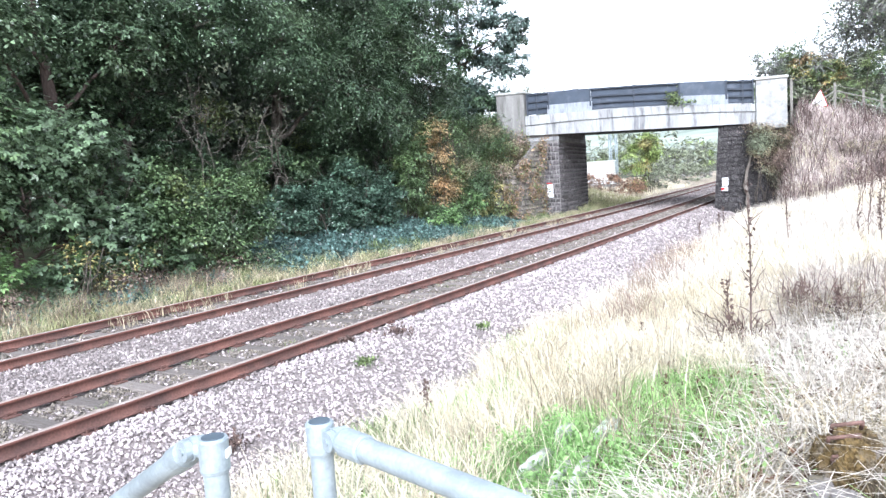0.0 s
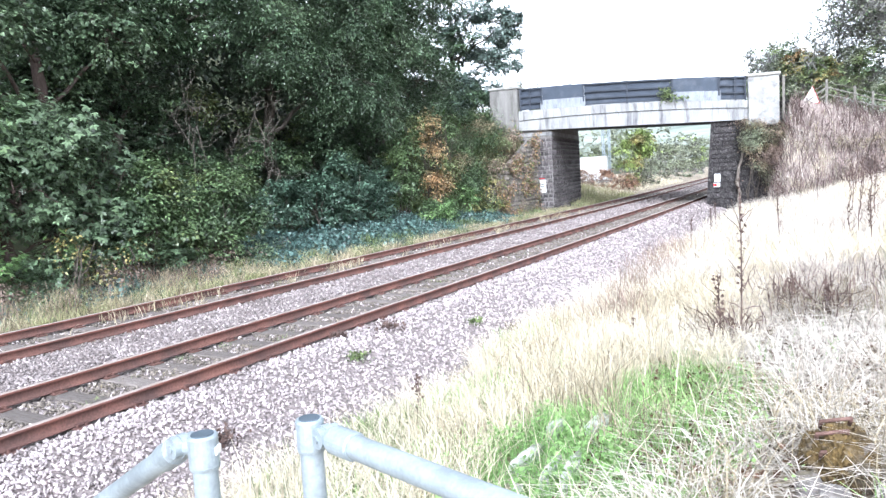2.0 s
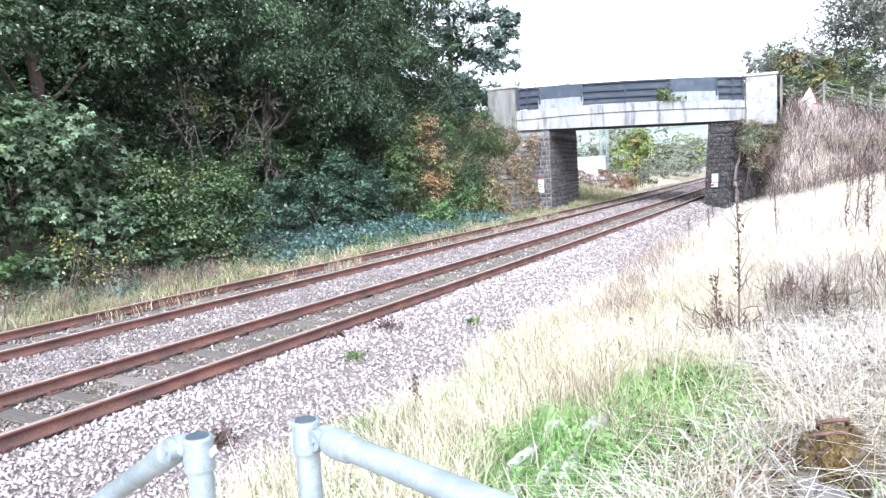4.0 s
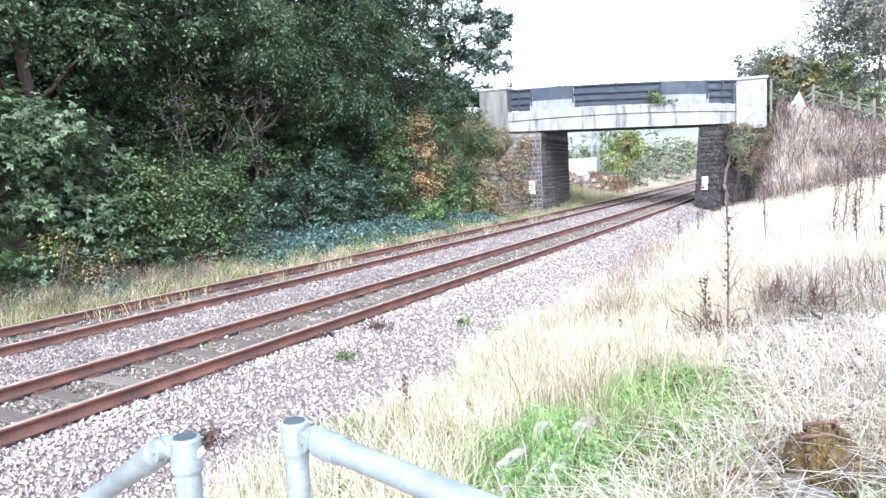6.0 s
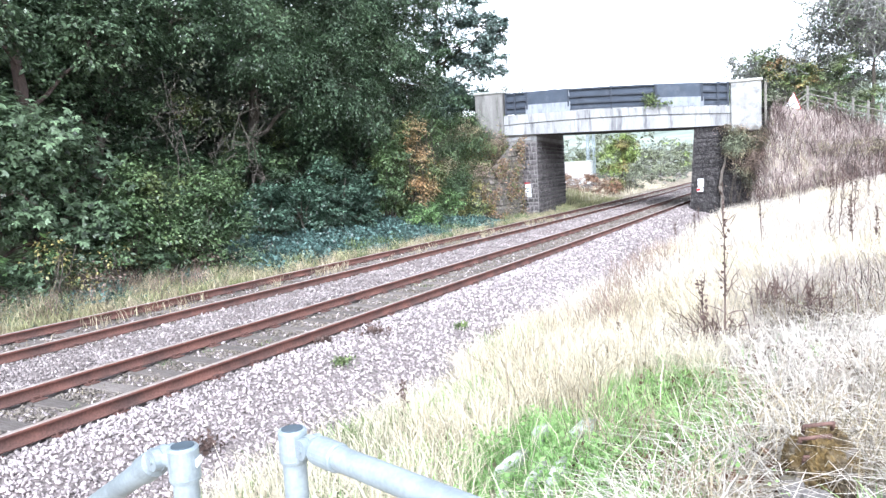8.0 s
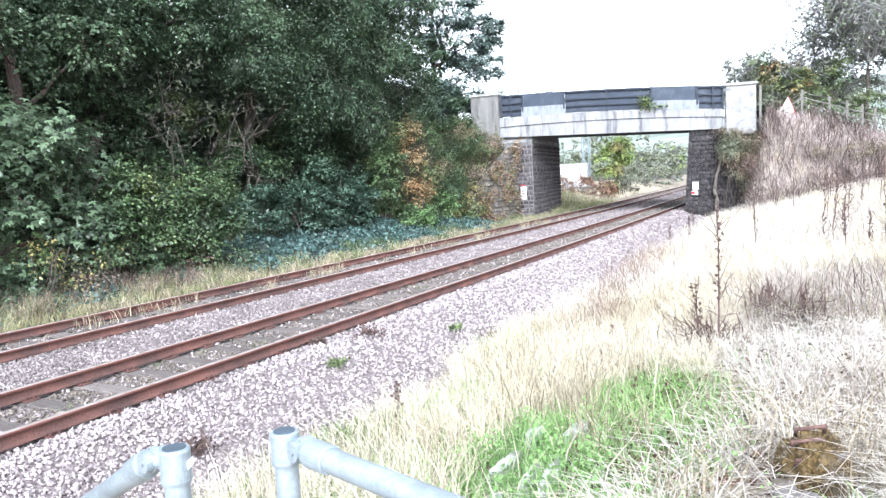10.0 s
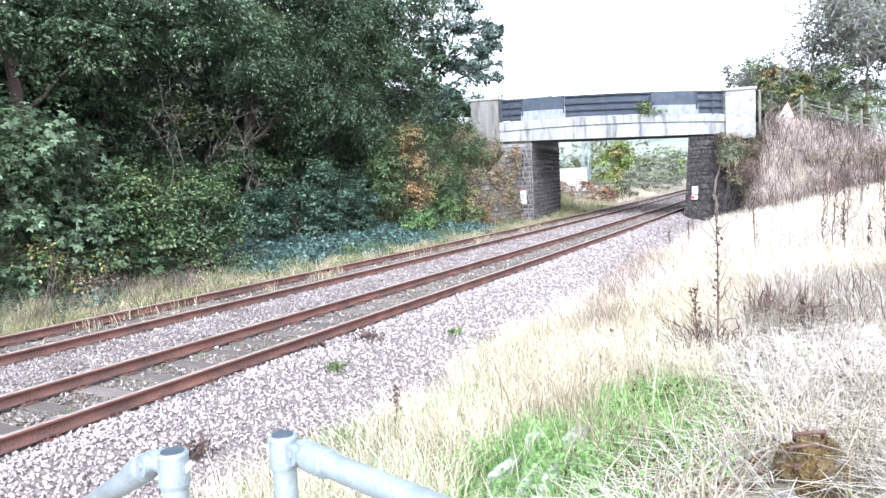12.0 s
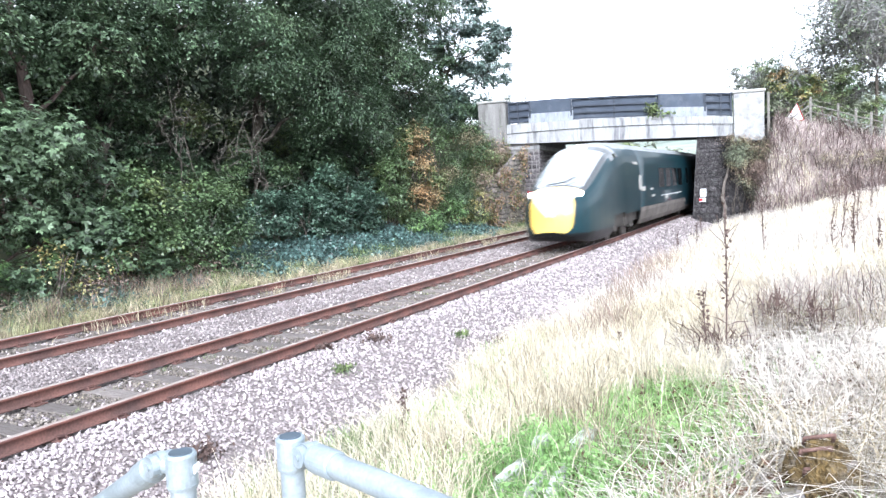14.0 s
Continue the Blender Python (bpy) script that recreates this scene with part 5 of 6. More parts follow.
    grass("pale_stalks", c[1::2], 0.55, 0.7, 0.007, M_PALE, rng, "pale dry stalks on the bank", "stalks")
    grass("brown_stalks", c[::3], 0.65, 0.6, 0.007, M_BRACKEN, rng, "brown dead stalks among pale grass", "stalks")
    # darker weed clumps along the ballast's edge
    for x0, y0, rx, ry, k, h, m in ((-2.7, 3.1, 0.45, 0.35, 700, 0.17, M_GREEN), (-3.3, 3.9, 0.35, 0.4, 600, 0.22, M_HAZEL), (-3.1, 4.6, 0.3, 0.4, 500, 0.24, M_GREEN), (-3.95, 5.0, 0.3, 0.5, 800, 0.34, M_HAZEL), (-3.5, 6.6, 0.3, 0.4, 400, 0.30, M_GREEN), (-4.1, 9.6, 0.2, 0.5, 300, 0.35, M_GREEN), (-3.3, 12.4, 0.3, 0.7, 450, 0.55, M_BRACKEN), (-3.6, 15.2, 0.3, 0.8, 450, 0.6, M_BRACKEN), (-2.9, 10.2, 0.25, 0.4, 300, 0.5, M_BRACKEN), (-4.0, 19.5, 0.4, 1.2, 500, 0.6, M_BRACKEN), (-0.4, 9.5, 0.5, 0.8, 200, 0.5, M_DOCKP), (0.5, 8.9, 0.4, 0.8, 130, 0.6, M_DOCKP)):
        c = np.stack([rng.normal(x0, rx, k), rng.normal(y0, ry, k)], 1)
        grass("weed_clump", c, h, 0.5, 0.0055, m, rng, "clump of dark weed stems at the ballast's edge", "weeds")
    # round and behind the camera
    c = tufted(rng, 9000, -4.6, 5.0, -7.0, 2.9, per=12, r=0.1)
    k = patch(c, 2, 0.8) > 0
    grass("pale_grass", c[k], 0.26, 1.2, 0.006, M_PALE, rng, "trodden bleached grass at the top of the bank")
    grass("straw_grass", c[~k], 0.26, 1.0, 0.006, M_STRAW, rng, "trodden straw-coloured grass at the top of the bank")
    # rough grass on the bank beside the wing wall
    c = np.stack([rng.uniform(-20, -16.4, 7000), rng.uniform(29.5, 38.5, 7000)], 1)
    grass("bank_grass", c, 0.6, 0.9, 0.011, M_HAZEL, rng, "rank green grass on the bank by the bridge")
    c = np.stack([rng.uniform(-22, -15.6, 6000), rng.uniform(52, 90, 6000)], 1)
    c[:, 0] += shift(c[:, 1]) + 1.0
    grass("far_grass", c, 0.35, 0.7, 0.02, M_STRAW, rng, "pale rank grass beyond the bridge")
    c = np.stack([rng.uniform(-18, -13.6, 5000), rng.uniform(43, 58, 5000)], 1)
    c[:, 0] += shift(c[:, 1])
    grass("bank_grass", c, 0.4, 0.8, 0.012, M_DRYGREEN, rng, "dry green grass by the line beyond the bridge")
    # far side strip between the line and the wood
    c = tufted(rng, 17000, -14.5, -12.9, 3.5, 42, per=16, r=0.09, ypow=1.1)
    c[:, 0] += shift(c[:, 1])
    c = c[patch(c, 1, 1.3) > -0.35]
    k = patch(c, 17, 1.9) > -0.1
    grass("straw_grass", c[k], 0.36, 0.9, 0.0065, M_STRAWD, rng, "dry straw-coloured grass beside the far rail")
    grass("green_grass", c[~k], 0.3, 0.8, 0.0065, M_DRYGREEN, rng, "dry green grass beside the far rail")
    c = tufted(rng, 6500, -13.1, -11.4, 3.5, 36, per=26, r=0.12)
    c[:, 0] += shift(c[:, 1])
    c = c[patch(c, 9, 1.1) > 0.15]
    grass("straw_grass", c, 0.30, 0.7, 0.006, M_STRAWD, rng, "dry grass tufts growing through the far track")
    c = tufted(rng, 14000, -15.4, -13.2, 3.5, 42, per=14, r=0.12)
    c[:, 0] += shift(c[:, 1])
    grass("green_weeds", c[patch(c, 12, 0.9) > 0.15], 0.36, 0.6, 0.008, M_HAZEL, rng, "green weeds at the foot of the wood", "weeds")
    c = tufted(rng, 5200, -15.3, -13.6, 6.5, 20, per=14, r=0.1)
    grass("straw_grass", c[patch(c, 21, 1.5) > -0.1], 0.38, 1.0, 0.006, M_DRYGREEN, rng, "dry grass and stems at the wood's foot")
    c = tufted(rng, 5200, -16.2, -14.2, 5.5, 15, per=12, r=0.12)
    k = patch(c, 4, 2.1) > 0.1
    grass("straw_grass", c[k], 0.45, 1.0, 0.007, M_STRAWD, rng, "dry straw stems under the wood's edge")
    grass("brown_stems", c[~k], 0.5, 0.9, 0.007, M_BRACKEN, rng, "dead brown stems under the wood's edge", "stems")
    # four-foot moss and litter strands
    c = tufted(rng, 2600, -8.4, -7.2, 2.5, 30, per=20, r=0.07)
    k = rng.uniform(size=len(c)) < 0.45
    grass("track_litter", c[k], 0.06, 2.2, 0.006, M_STRAWD, rng, "dry grass litter between the rails", "litter")
    grass("track_weeds", c[patch(c, 15, 1.6) > 0.3], 0.07, 1.0, 0.006, M_HAZEL, rng, "small weeds between the sleepers", "weeds")


build_grass()

M_MOSS = mat("moss", (0.155, 0.105, 0.042), (0.08, 0.055, 0.028), scale=9, bump=1.0, bscale=45, fine=0.45, stain=(0.25, 0.225, 0.20), stain_amt=0.7, stain_scale=5)
M_LITTER = mat("brown_leaf_litter", (0.16, 0.09, 0.06), (0.10, 0.06, 0.04), scale=3, vary=0.4, island=True)


def octa_stones(c, size, rng, flat=0.6):
    n = len(c)
    base = np.array([[1, 0, 0], [-1, 0, 0], [0, 1, 0], [0, -1, 0], [0, 0, 1], [0, 0, -1]], dtype=float)
    v = base[None] * (1 + rng.uniform(-0.3, 0.3, (n, 6, 1))) + rng.normal(size=(n, 6, 3)) * 0.16
    v *= np.array([1.15, 0.75, flat])
    q = rng.normal(size=(n, 4))
    q /= np.linalg.norm(q, axis=1)[:, None]
    w, x, y, z = q.T
    R = np.stack([1 - 2 * (y * y + z * z), 2 * (x * y - z * w), 2 * (x * z + y * w), 2 * (x * y + z * w), 1 - 2 * (x * x + z * z), 2 * (y * z - x * w), 2 * (x * z - y * w), 2 * (y * z + x * w), 1 - 2 * (x * x + y * y)], 1).reshape(n, 3, 3)
    v = np.einsum("nij,nkj->nki", R, v) * (size * rng.uniform(0.6, 1.35, n))[:, None, None] + c[:, None, :]
    t = np.array([[0, 2, 4], [2, 1, 4], [1, 3, 4], [3, 0, 4], [2, 0, 5], [1, 2, 5], [3, 1, 5], [0, 3, 5]])
    f = (np.arange(n)[:, None, None] * 6 + t[None]).reshape(-1, 3)
    return v.reshape(-1, 3), f


def build_ballast():
    rng = np.random.default_rng(95)
    n = 132000
    y = 1.5 + 40 * rng.uniform(0, 1, n) ** 2.1
    y = np.where(rng.uniform(size=n) < 0.07, rng.uniform(-8, 1.6, n), y)
    x = rng.uniform(-13.3, -4.15, n)
    edge = -4.75 + 0.25 * np.sin(y * 1.1) + 0.2 * np.sin(y * 2.7)
    keep = (x < edge) | (rng.uniform(size=n) < 0.25)
    # thin out on the sleepers and off the rails
    xm = np.abs(np.abs(x + 7.7935) - 0.7525)
    xf = np.abs(np.abs(x + 11.6245) - 0.7525)
    keep &= (xm > 0.085) & (xf > 0.085)
    ph = np.mod((y - 4.4) / 0.709 + 0.5, 1) - 0.5
    near_sl = (np.abs(ph) * 0.709 < 0.14) & ((np.abs(x + 7.7935) < 0.9) | (np.abs(x + 11.6245) < 0.9))
    keep &= ~(near_sl & (rng.uniform(size=n) < 0.86))
    x, y = np.append(x[keep], rng.uniform(-13.2, -6.0, 9000)), np.append(y[keep], rng.uniform(40, 75, 9000))
    off = np.minimum(np.abs(np.abs(x + 7.7935) - 0.7525), np.abs(np.abs(x + 11.6245) - 0.7525)) > 0.085
    x, y = x[off], y[off]
    x = x + shift(y)
    size = 0.0225 + 0.012 * rng.uniform(0, 1, len(x)) ** 2 + 0.0007 * np.maximum(y - 8, 0)
    z = land(x, y) + rng.uniform(-0.2, 1.1, len(x)) * size
    v, f = octa_stones(np.stack([x, y, z], 1), size, rng, 0.5)
    rel = x - shift(y)
    four = (np.abs(rel + 7.7935) < 0.85) | (np.abs(rel + 11.6245) < 1.0)
    inner = (x - shift(y) < -6.75 + 0.15 * np.sin(y * 2.3)) & (rng.uniform(size=len(x)) < 0.85)
    # darker stones mixed in with distance paint the shade near the bridge
    inner |= rng.uniform(size=len(x)) < np.clip((y - 16) / 22, 0, 0.8)
    tagged(mesh_arrays("ballast", v, f, [M_STONE, M_STONE2, M_STONE3], mat_index=np.repeat(np.where(four & inner, 2, inner.astype(int)), 8)), "pale pinkish-grey crushed stone ballast", "ballast", kind="stuff")


build_ballast()


def build_litter():
    rng = np.random.default_rng(96)
    c = np.stack([rng.uniform(-1.6, 2.6, 6000), rng.uniform(2.8, 9, 6000)], 1)
    c = np.concatenate([c, rng.normal(size=(900, 2)) * np.array([0.16, 0.16]) + np.array([-1.02, 4.25])])
    p = np.stack([c[:, 0], c[:, 1], land(c[:, 0], c[:, 1]) + 0.03 + rng.uniform(0, 0.06, len(c))], 1)
    tagged(mesh_arrays("leaf_litter", leaf_quads(p, 0.06, rng, 0.0, 0.7), quads(len(p)), [M_LITTER]), "brown dead leaves caught in the bank", "leaves", kind="stuff")


build_litter()


def build_dock(x, y, h, seed, label, base=True):
    """A dead seed stalk with branching heads."""
    rng = np.random.default_rng(seed)
    z = float(land(x, y))
    e = empty("dead_stalk", Matrix.Translation((x, y, z)))
    tagged(e, label, "weed", group="dead weed stalks")
    bm = bmesh.new()
    top = Vector((rng.uniform(-0.05, 0.05), rng.uniform(-0.05, 0.05), h))
    limb(bm, (0, 0, -0.03), top, 0.011, 0.004, rng, 6, 0.06, 5)
    part("stem", bm, M_DOCK, e)
    for _ in range(int(6 + h * 5)):
        bm = bmesh.new()
        p = Vector((0, 0, 0)).lerp(top, rng.uniform(0.12, 0.95))
        L = rng.uniform(0.12, 0.34) * min(1.2, h)
        q = p + Vector((rng.normal() * 0.6, rng.normal() * 0.6, 1.0)).normalized() * L
        limb(bm, p, q, 0.005, 0.002, rng, 3, 0.15, 4)
        part("twig", bm, M_DOCK, e)
    c = np.array([tuple(Vector((0, 0, 0)).lerp(top, rng.uniform(0.35, 1.0))) for _ in range(70)]) + rng.normal(size=(70, 3)) * 0.018
    mesh_arrays("seed_head", leaf_quads(c, 0.04, rng, 0.0, 0.8), quads(70), [M_DOCK], e)["kind"] = "stuff"
    if base:
        c = rng.normal(size=(150, 3)) * np.array([0.13, 0.13, 0.1]) + np.array([0, 0, 0.14])
        mesh_arrays("base_leaves", leaf_quads(c, 0.24, rng, -1.3, 0.06), quads(150), [M_DOCK], e)["kind"] = "stuff"
    return e


DOCK = "dead brown dock stalk with dry seed heads"
build_dock(-0.9, 7.5, 1.75, 1, "tall dead brown dock stalk with a bushy dry base")
build_dock(-1.1, 7.6, 0.8, 2, DOCK)
build_dock(-1.15, 15.9, 1.9, 3, DOCK, False)
build_dock(0.05, 14.0, 1.5, 4, DOCK, False)
build_dock(-0.55, 9.0, 0.5, 5, DOCK)
build_dock(-0.15, 8.3, 0.45, 6, DOCK)
build_dock(-3.75, 5.9, 0.55, 7, "small dead brown dock stalk at the ballast edge", False)
build_dock(-2.3, 8.8, 0.35, 8, DOCK, False)
for i, (x_, y_, h_) in enumerate(((0.9, 12.5, 1.1), (1.3, 15.5, 1.3), (0.6, 18.5, 1.5), (1.8, 20.5, 1.5), (2.2, 17.0, 1.3), (0.2, 22.5, 1.6), (1.2, 26.0, 1.7), (2.6, 24.0, 1.7), (-0.8, 27.0, 1.4), (3.0, 29.0, 1.8), (-1.6, 33.5, 1.5), (-3.9, 21.5, 0.9), (-3.7, 24.0, 1.0), (-4.4, 29.5, 1.0), (0.5, 33.0, 1.7), (2.2, 35.0, 1.7))):
    build_dock(x_, y_, h_, 20 + i, "tall dry brown weed stalk on the bank", False)


def build_tuft(x, y, r, m, seed, label):
    rng = np.random.default_rng(seed)
    z = float(land(x, y))
    c = rng.normal(size=(160, 3)) * np.array([r, r, r * 0.25]) + np.array([0, 0, r * 0.35])
    ob = mesh_arrays("weed_tuft", leaf_quads(c, 0.07, rng, -0.2, 0.5), quads(160), [m])
    ob.location = (x, y, z)
    tagged(ob, label, "weed", kind="stuff")


build_tuft(-5.95, 7.85, 0.10, M_HAZEL, 1, "small green weed tuft growing in ballast")
build_tuft(-6.3, 9.25, 0.11, M_DOCK, 2, "small brown dead weed tuft in ballast")
build_tuft(-6.75, 8.5, 0.07, M_DOCK, 3, "small brown dead weed tuft in ballast")
build_tuft(-5.6, 5.0, 0.10, M_DOCK, 4, "small brown dead weed tuft in ballast")
build_tuft(-5.0, 11.2, 0.10, M_DOCK, 5, "small brown dead weed tuft in ballast")
build_tuft(-5.6, 10.8, 0.07, M_HAZEL, 6, "small green weed tuft growing in ballast")


def build_rock(name, x, y, sx, sy, sz, m, seed, label, category, sink=0.3, turn=0.0):
    bm = bmesh.new()
    bmesh.ops.create_icosphere(bm, subdivisions=3, radius=1.0)
    for v in bm.verts:
        p = v.co * 1.6 + Vector((seed, seed * 2, 0))
        v.co *= 1 + 0.45 * noise.noise(p) + 0.25 * noise.noise(p * 2.6) + 0.1 * noise.noise(p * 6)
        v.co = Vector((v.co.x * sx, v.co.y * sy, v.co.z * sz))
    ob = link_bm(name, bm, m)
    ob.matrix_world = pose(x, y, float(land(x, y)) + sz * (1 - 2 * sink), 0, 0, turn)
    return tagged(ob, label, category)


M_RUNG = mat("rusty_iron_rung", (0.17, 0.10, 0.085), (0.10, 0.06, 0.05), scale=14, bump=0.5, bscale=60, fine=0.3)
M_GREYROCK = mat("grey_lichened_rock", (0.27, 0.25, 0.245), (0.15, 0.135, 0.13), scale=9, bump=1.0, bscale=35, fine=0.35, stain=(0.15, 0.12, 0.04), stain_amt=0.5, stain_scale=8)


def build_masonry_lump():
    """A mossy lump of old masonry with three rusty rungs let into it."""
    x, y = -0.02, 4.05
    e = empty("mossy_masonry", pose(x, y, float(land(x, y)), 0, 0, 8))
    tagged(e, "mossy lump of old masonry with rusty iron rungs in dead grass", "masonry")
    rng = np.random.default_rng(5)
    bm = bmesh.new()
    bmesh.ops.create_icosphere(bm, subdivisions=6, radius=1.0)
    for v in bm.verts:
        p = v.co * 1.9 + Vector((4, 1, 7))
        v.co *= 1 + 0.16 * noise.noise(p) + 0.10 * noise.noise(p * 2.7) + 0.07 * noise.noise(p * 6) + 0.05 * noise.noise(p * 14) + 0.03 * noise.noise(p * 34)
        v.co = Vector((v.co.x * 0.19, v.co.y * 0.32, max(-0.1, v.co.z * 0.25 + 0.06)))
    part("mossy_core", bm, M_MOSS, e)
    for dx, dy, z in ((-0.11, -0.20, 0.235), (-0.12, -0.11, 0.295), (-0.09, 0.0, 0.325)):
        bm = bmesh.new()
        ends = [Vector((dx, dy + 0.05, z - 0.04)), Vector((dx, dy, z + 0.012)), Vector((dx + 0.14, dy + 0.025, z + 0.03)), Vector((dx + 0.14, dy + 0.075, z - 0.02))]
        for a0, b0 in zip(ends, ends[1:]):
            tube(bm, a0, b0, 0.0105, n=10)
        for q in ends[1:3]:
            bmesh.ops.create_uvsphere(bm, u_segments=10, v_segments=6, radius=0.0108, matrix=Matrix.Translation(q))
        part("rung", bm, M_RUNG, e, "rusty round iron rung", smooth=True)
    for k, (dx, dy, dz, a0, b0, c0) in enumerate(((-0.07, -0.33, 0.05, 0.09, 0.09, 0.09), (0.07, -0.36, 0.03, 0.10, 0.08, 0.08), (-0.17, -0.24, 0.06, 0.07, 0.09, 0.10), (0.17, -0.28, 0.05, 0.08, 0.09, 0.09))):
        bm = bmesh.new()
        bmesh.ops.create_icosphere(bm, subdivisions=3, radius=1.0)
        for v in bm.verts:
            p = v.co * 1.3 + Vector((k * 3.0, 2, k))
            r0 = max(abs(v.co.x), abs(v.co.y), abs(v.co.z))
            v.co *= (0.55 + 0.45 / r0 * 0.8) * (1 + 0.25 * noise.noise(p) + 0.1 * noise.noise(p * 4))
            v.co = Vector((v.co.x * a0 + dx, v.co.y * b0 + dy, v.co.z * c0 + dz))
        part("stone", bm, M_GREYROCK, e, "rough grey stone at the foot")
    bm = bmesh.new()
    limb(bm, (0.0, -0.24, 0.2), (0.12, -0.14, 0.285), 0.018, 0.012, rng, 4, 0.1, 6)
    part("broken_root", bm, M_BARKP, e, "pale broken root")


build_masonry_lump()


def build_stump_grass():
    rng = np.random.default_rng(101)
    n = 120
    p = np.stack([rng.normal(0.05, 0.32, n), rng.normal(4.1, 0.3, n)], 1)
    p = np.stack([p[:, 0], p[:, 1], land(p[:, 0], p[:, 1]) + 0.16 * np.exp(-((p[:, 0] + 0.02) ** 2 + (p[:, 1] - 4.1) ** 2) / 0.03)], 1)
    v, f = blades(p, rng.uniform(0.25, 0.5, n), rng.uniform(0.8, 2.0, n), 0.0035, rng, 0.9)
    tagged(mesh_arrays("stump_grass", v, f, M_PALE), "bleached grass stems lying over the stump", "grass", kind="stuff")


build_stump_grass()
def build_slab(x, y, length, w, h, turn, tilt, seed):
    """A long rough white stone lying half sunk in the grass."""
    rng = np.random.default_rng(seed)
    bm = bmesh.new()
    bmesh.ops.create_icosphere(bm, subdivisions=4, radius=1.0)
    for v in bm.verts:
        p = v.co * 1.4 + Vector((seed * 1.7, 3, seed))
        r0 = max(abs(v.co.x), abs(v.co.y), abs(v.co.z))
        v.co *= (0.4 + 0.5 / r0) * (1 + 0.16 * noise.noise(p) + 0.08 * noise.noise(p * 3) + 0.05 * noise.noise(p * 8))
        v.co = Vector((v.co.x * w / 2, v.co.y * length / 2, v.co.z * h / 2))
    ob = link_bm("stone", bm, M_LIME)
    ob.matrix_world = pose(x, y, float(land(x, y)) + 0.055, tilt, rng.uniform(-8, 8), turn)
    tagged(ob, "long rough white limestone slab half sunk in grass", "stone")


for k, row in enumerate(((-2.02, 4.62, 0.48, 0.11, 0.16, -8, 4), (-1.99, 5.15, 0.30, 0.10, 0.18, -5, 3), (-1.70, 5.30, 0.44, 0.15, 0.20, -4, 5), (-1.72, 4.32, 0.46, 0.09, 0.15, 6, 4), (-1.56, 4.30, 0.48, 0.10, 0.16, 4, 3), (-1.86, 4.05, 0.26, 0.10, 0.12, 15, 0))):
    build_slab(*row, 4 + k)


def build_stick():
    rng = np.random.default_rng(54)
    e = empty("charred_stick", Matrix.Translation((-1.02, 4.2, float(land(-1.02, 4.2)) + 0.03)))
    tagged(e, "dark rotten branch lying in leaf litter", "branch")
    bm = bmesh.new()
    limb(bm, (-0.12, -0.08, 0.0), (0.25, 0.26, 0.06), 0.022, 0.012, rng, 7, 0.15, 7)
    part("branch", bm, M_CHAR, e)
    for k in range(5):
        bm = bmesh.new()
        a0 = Vector((-0.1, -0.06, 0.02)).lerp(Vector((0.22, 0.24, 0.05)), 0.2 * k + 0.05)
        limb(bm, a0, a0 + Vector(rng.normal(size=3) * np.array([0.14, 0.14, 0.03]) + np.array([0, 0, 0.05])), 0.009, 0.004, rng, 4, 0.25, 5)
        part("twig", bm, M_CHAR, e)


M_CHAR = mat("dark_rotten_wood", (0.05, 0.045, 0.05), (0.03, 0.027, 0.03), scale=12, bump=0.6, fine=0.3)
build_stick()


def build_nettles():
    rng = np.random.default_rng(99)
    k = 1100
    x, y = rng.normal(-1.55, 0.5, k), rng.normal(4.3, 0.9, k)
    clump = (patch(np.stack([x, y], 1), 7, 3.4) > -0.2) & ((np.abs(x + 1.78) > 0.32) | (rng.uniform(size=k) < 0.45))
    x, y = x[clump], y[clump]
    k = len(x)
    c = np.repeat(np.stack([x, y, land(x, y)], 1), 9, 0)
    h = np.tile(np.linspace(0.05, 0.24, 9), k) * np.repeat(rng.uniform(0.5, 1.1, k), 9)
    c = c + rng.normal(size=c.shape) * 0.03
    c[:, 2] = land(c[:, 0], c[:, 1]) + h
    c = c[c[:, 1] > 2.7]
    tagged(mesh_arrays("broad_weeds", leaf_quads(c, 0.042, rng, 0.1, 0.6), quads(len(c)), [M_GREEN]), "soft broad-leaved green weeds in the grass", "weeds", kind="stuff")


build_nettles()
for i in range(16):
    r_ = random.Random(200 + i)
    build_dock(r_.uniform(0.2, 3.6), r_.uniform(8.5, 30), r_.uniform(0.8, 1.7), 60 + i, "thin dry brown weed stalk on the bank", False)
build_rock("stone", 0.42, 7.3, 0.055, 0.05, 0.13, M_WHITE, 8, "upright white painted marker stone in grass", "stone", 0.2)


# ---------- train ----------
def paint(name, col, rough=0.35, coat=0.12):
    m = mat(name, col, tuple(c * 0.9 for c in col), scale=2, rough=rough, fine=0.04, bscale=20, spec=0.25)
    m.node_tree.nodes["Principled BSDF"].inputs["Coat Weight"].default_value = coat
    m.node_tree.nodes["Principled BSDF"].inputs["Coat Roughness"].default_value = 0.08
    return m


M_TGREEN = paint("deep_green_paint", (0.007, 0.030, 0.040), coat=0.3)
M_TYELLOW = paint("warning_yellow_paint", (0.88, 0.58, 0.13), coat=1.0)
M_TYELLOW.node_tree.nodes["Principled BSDF"].inputs["Coat IOR"].default_value = 2.0
# nose yellow made paler, so the sky's glare sits in the bonnet's colour
M_TBONNET = paint("glare_pale_yellow_paint", (0.92, 0.76, 0.42), rough=0.2, coat=1.0)
M_TBONNET.node_tree.nodes["Principled BSDF"].inputs["Coat IOR"].default_value = 2.2
M_TBLACK = paint("black_paint", (0.008, 0.009, 0.01))
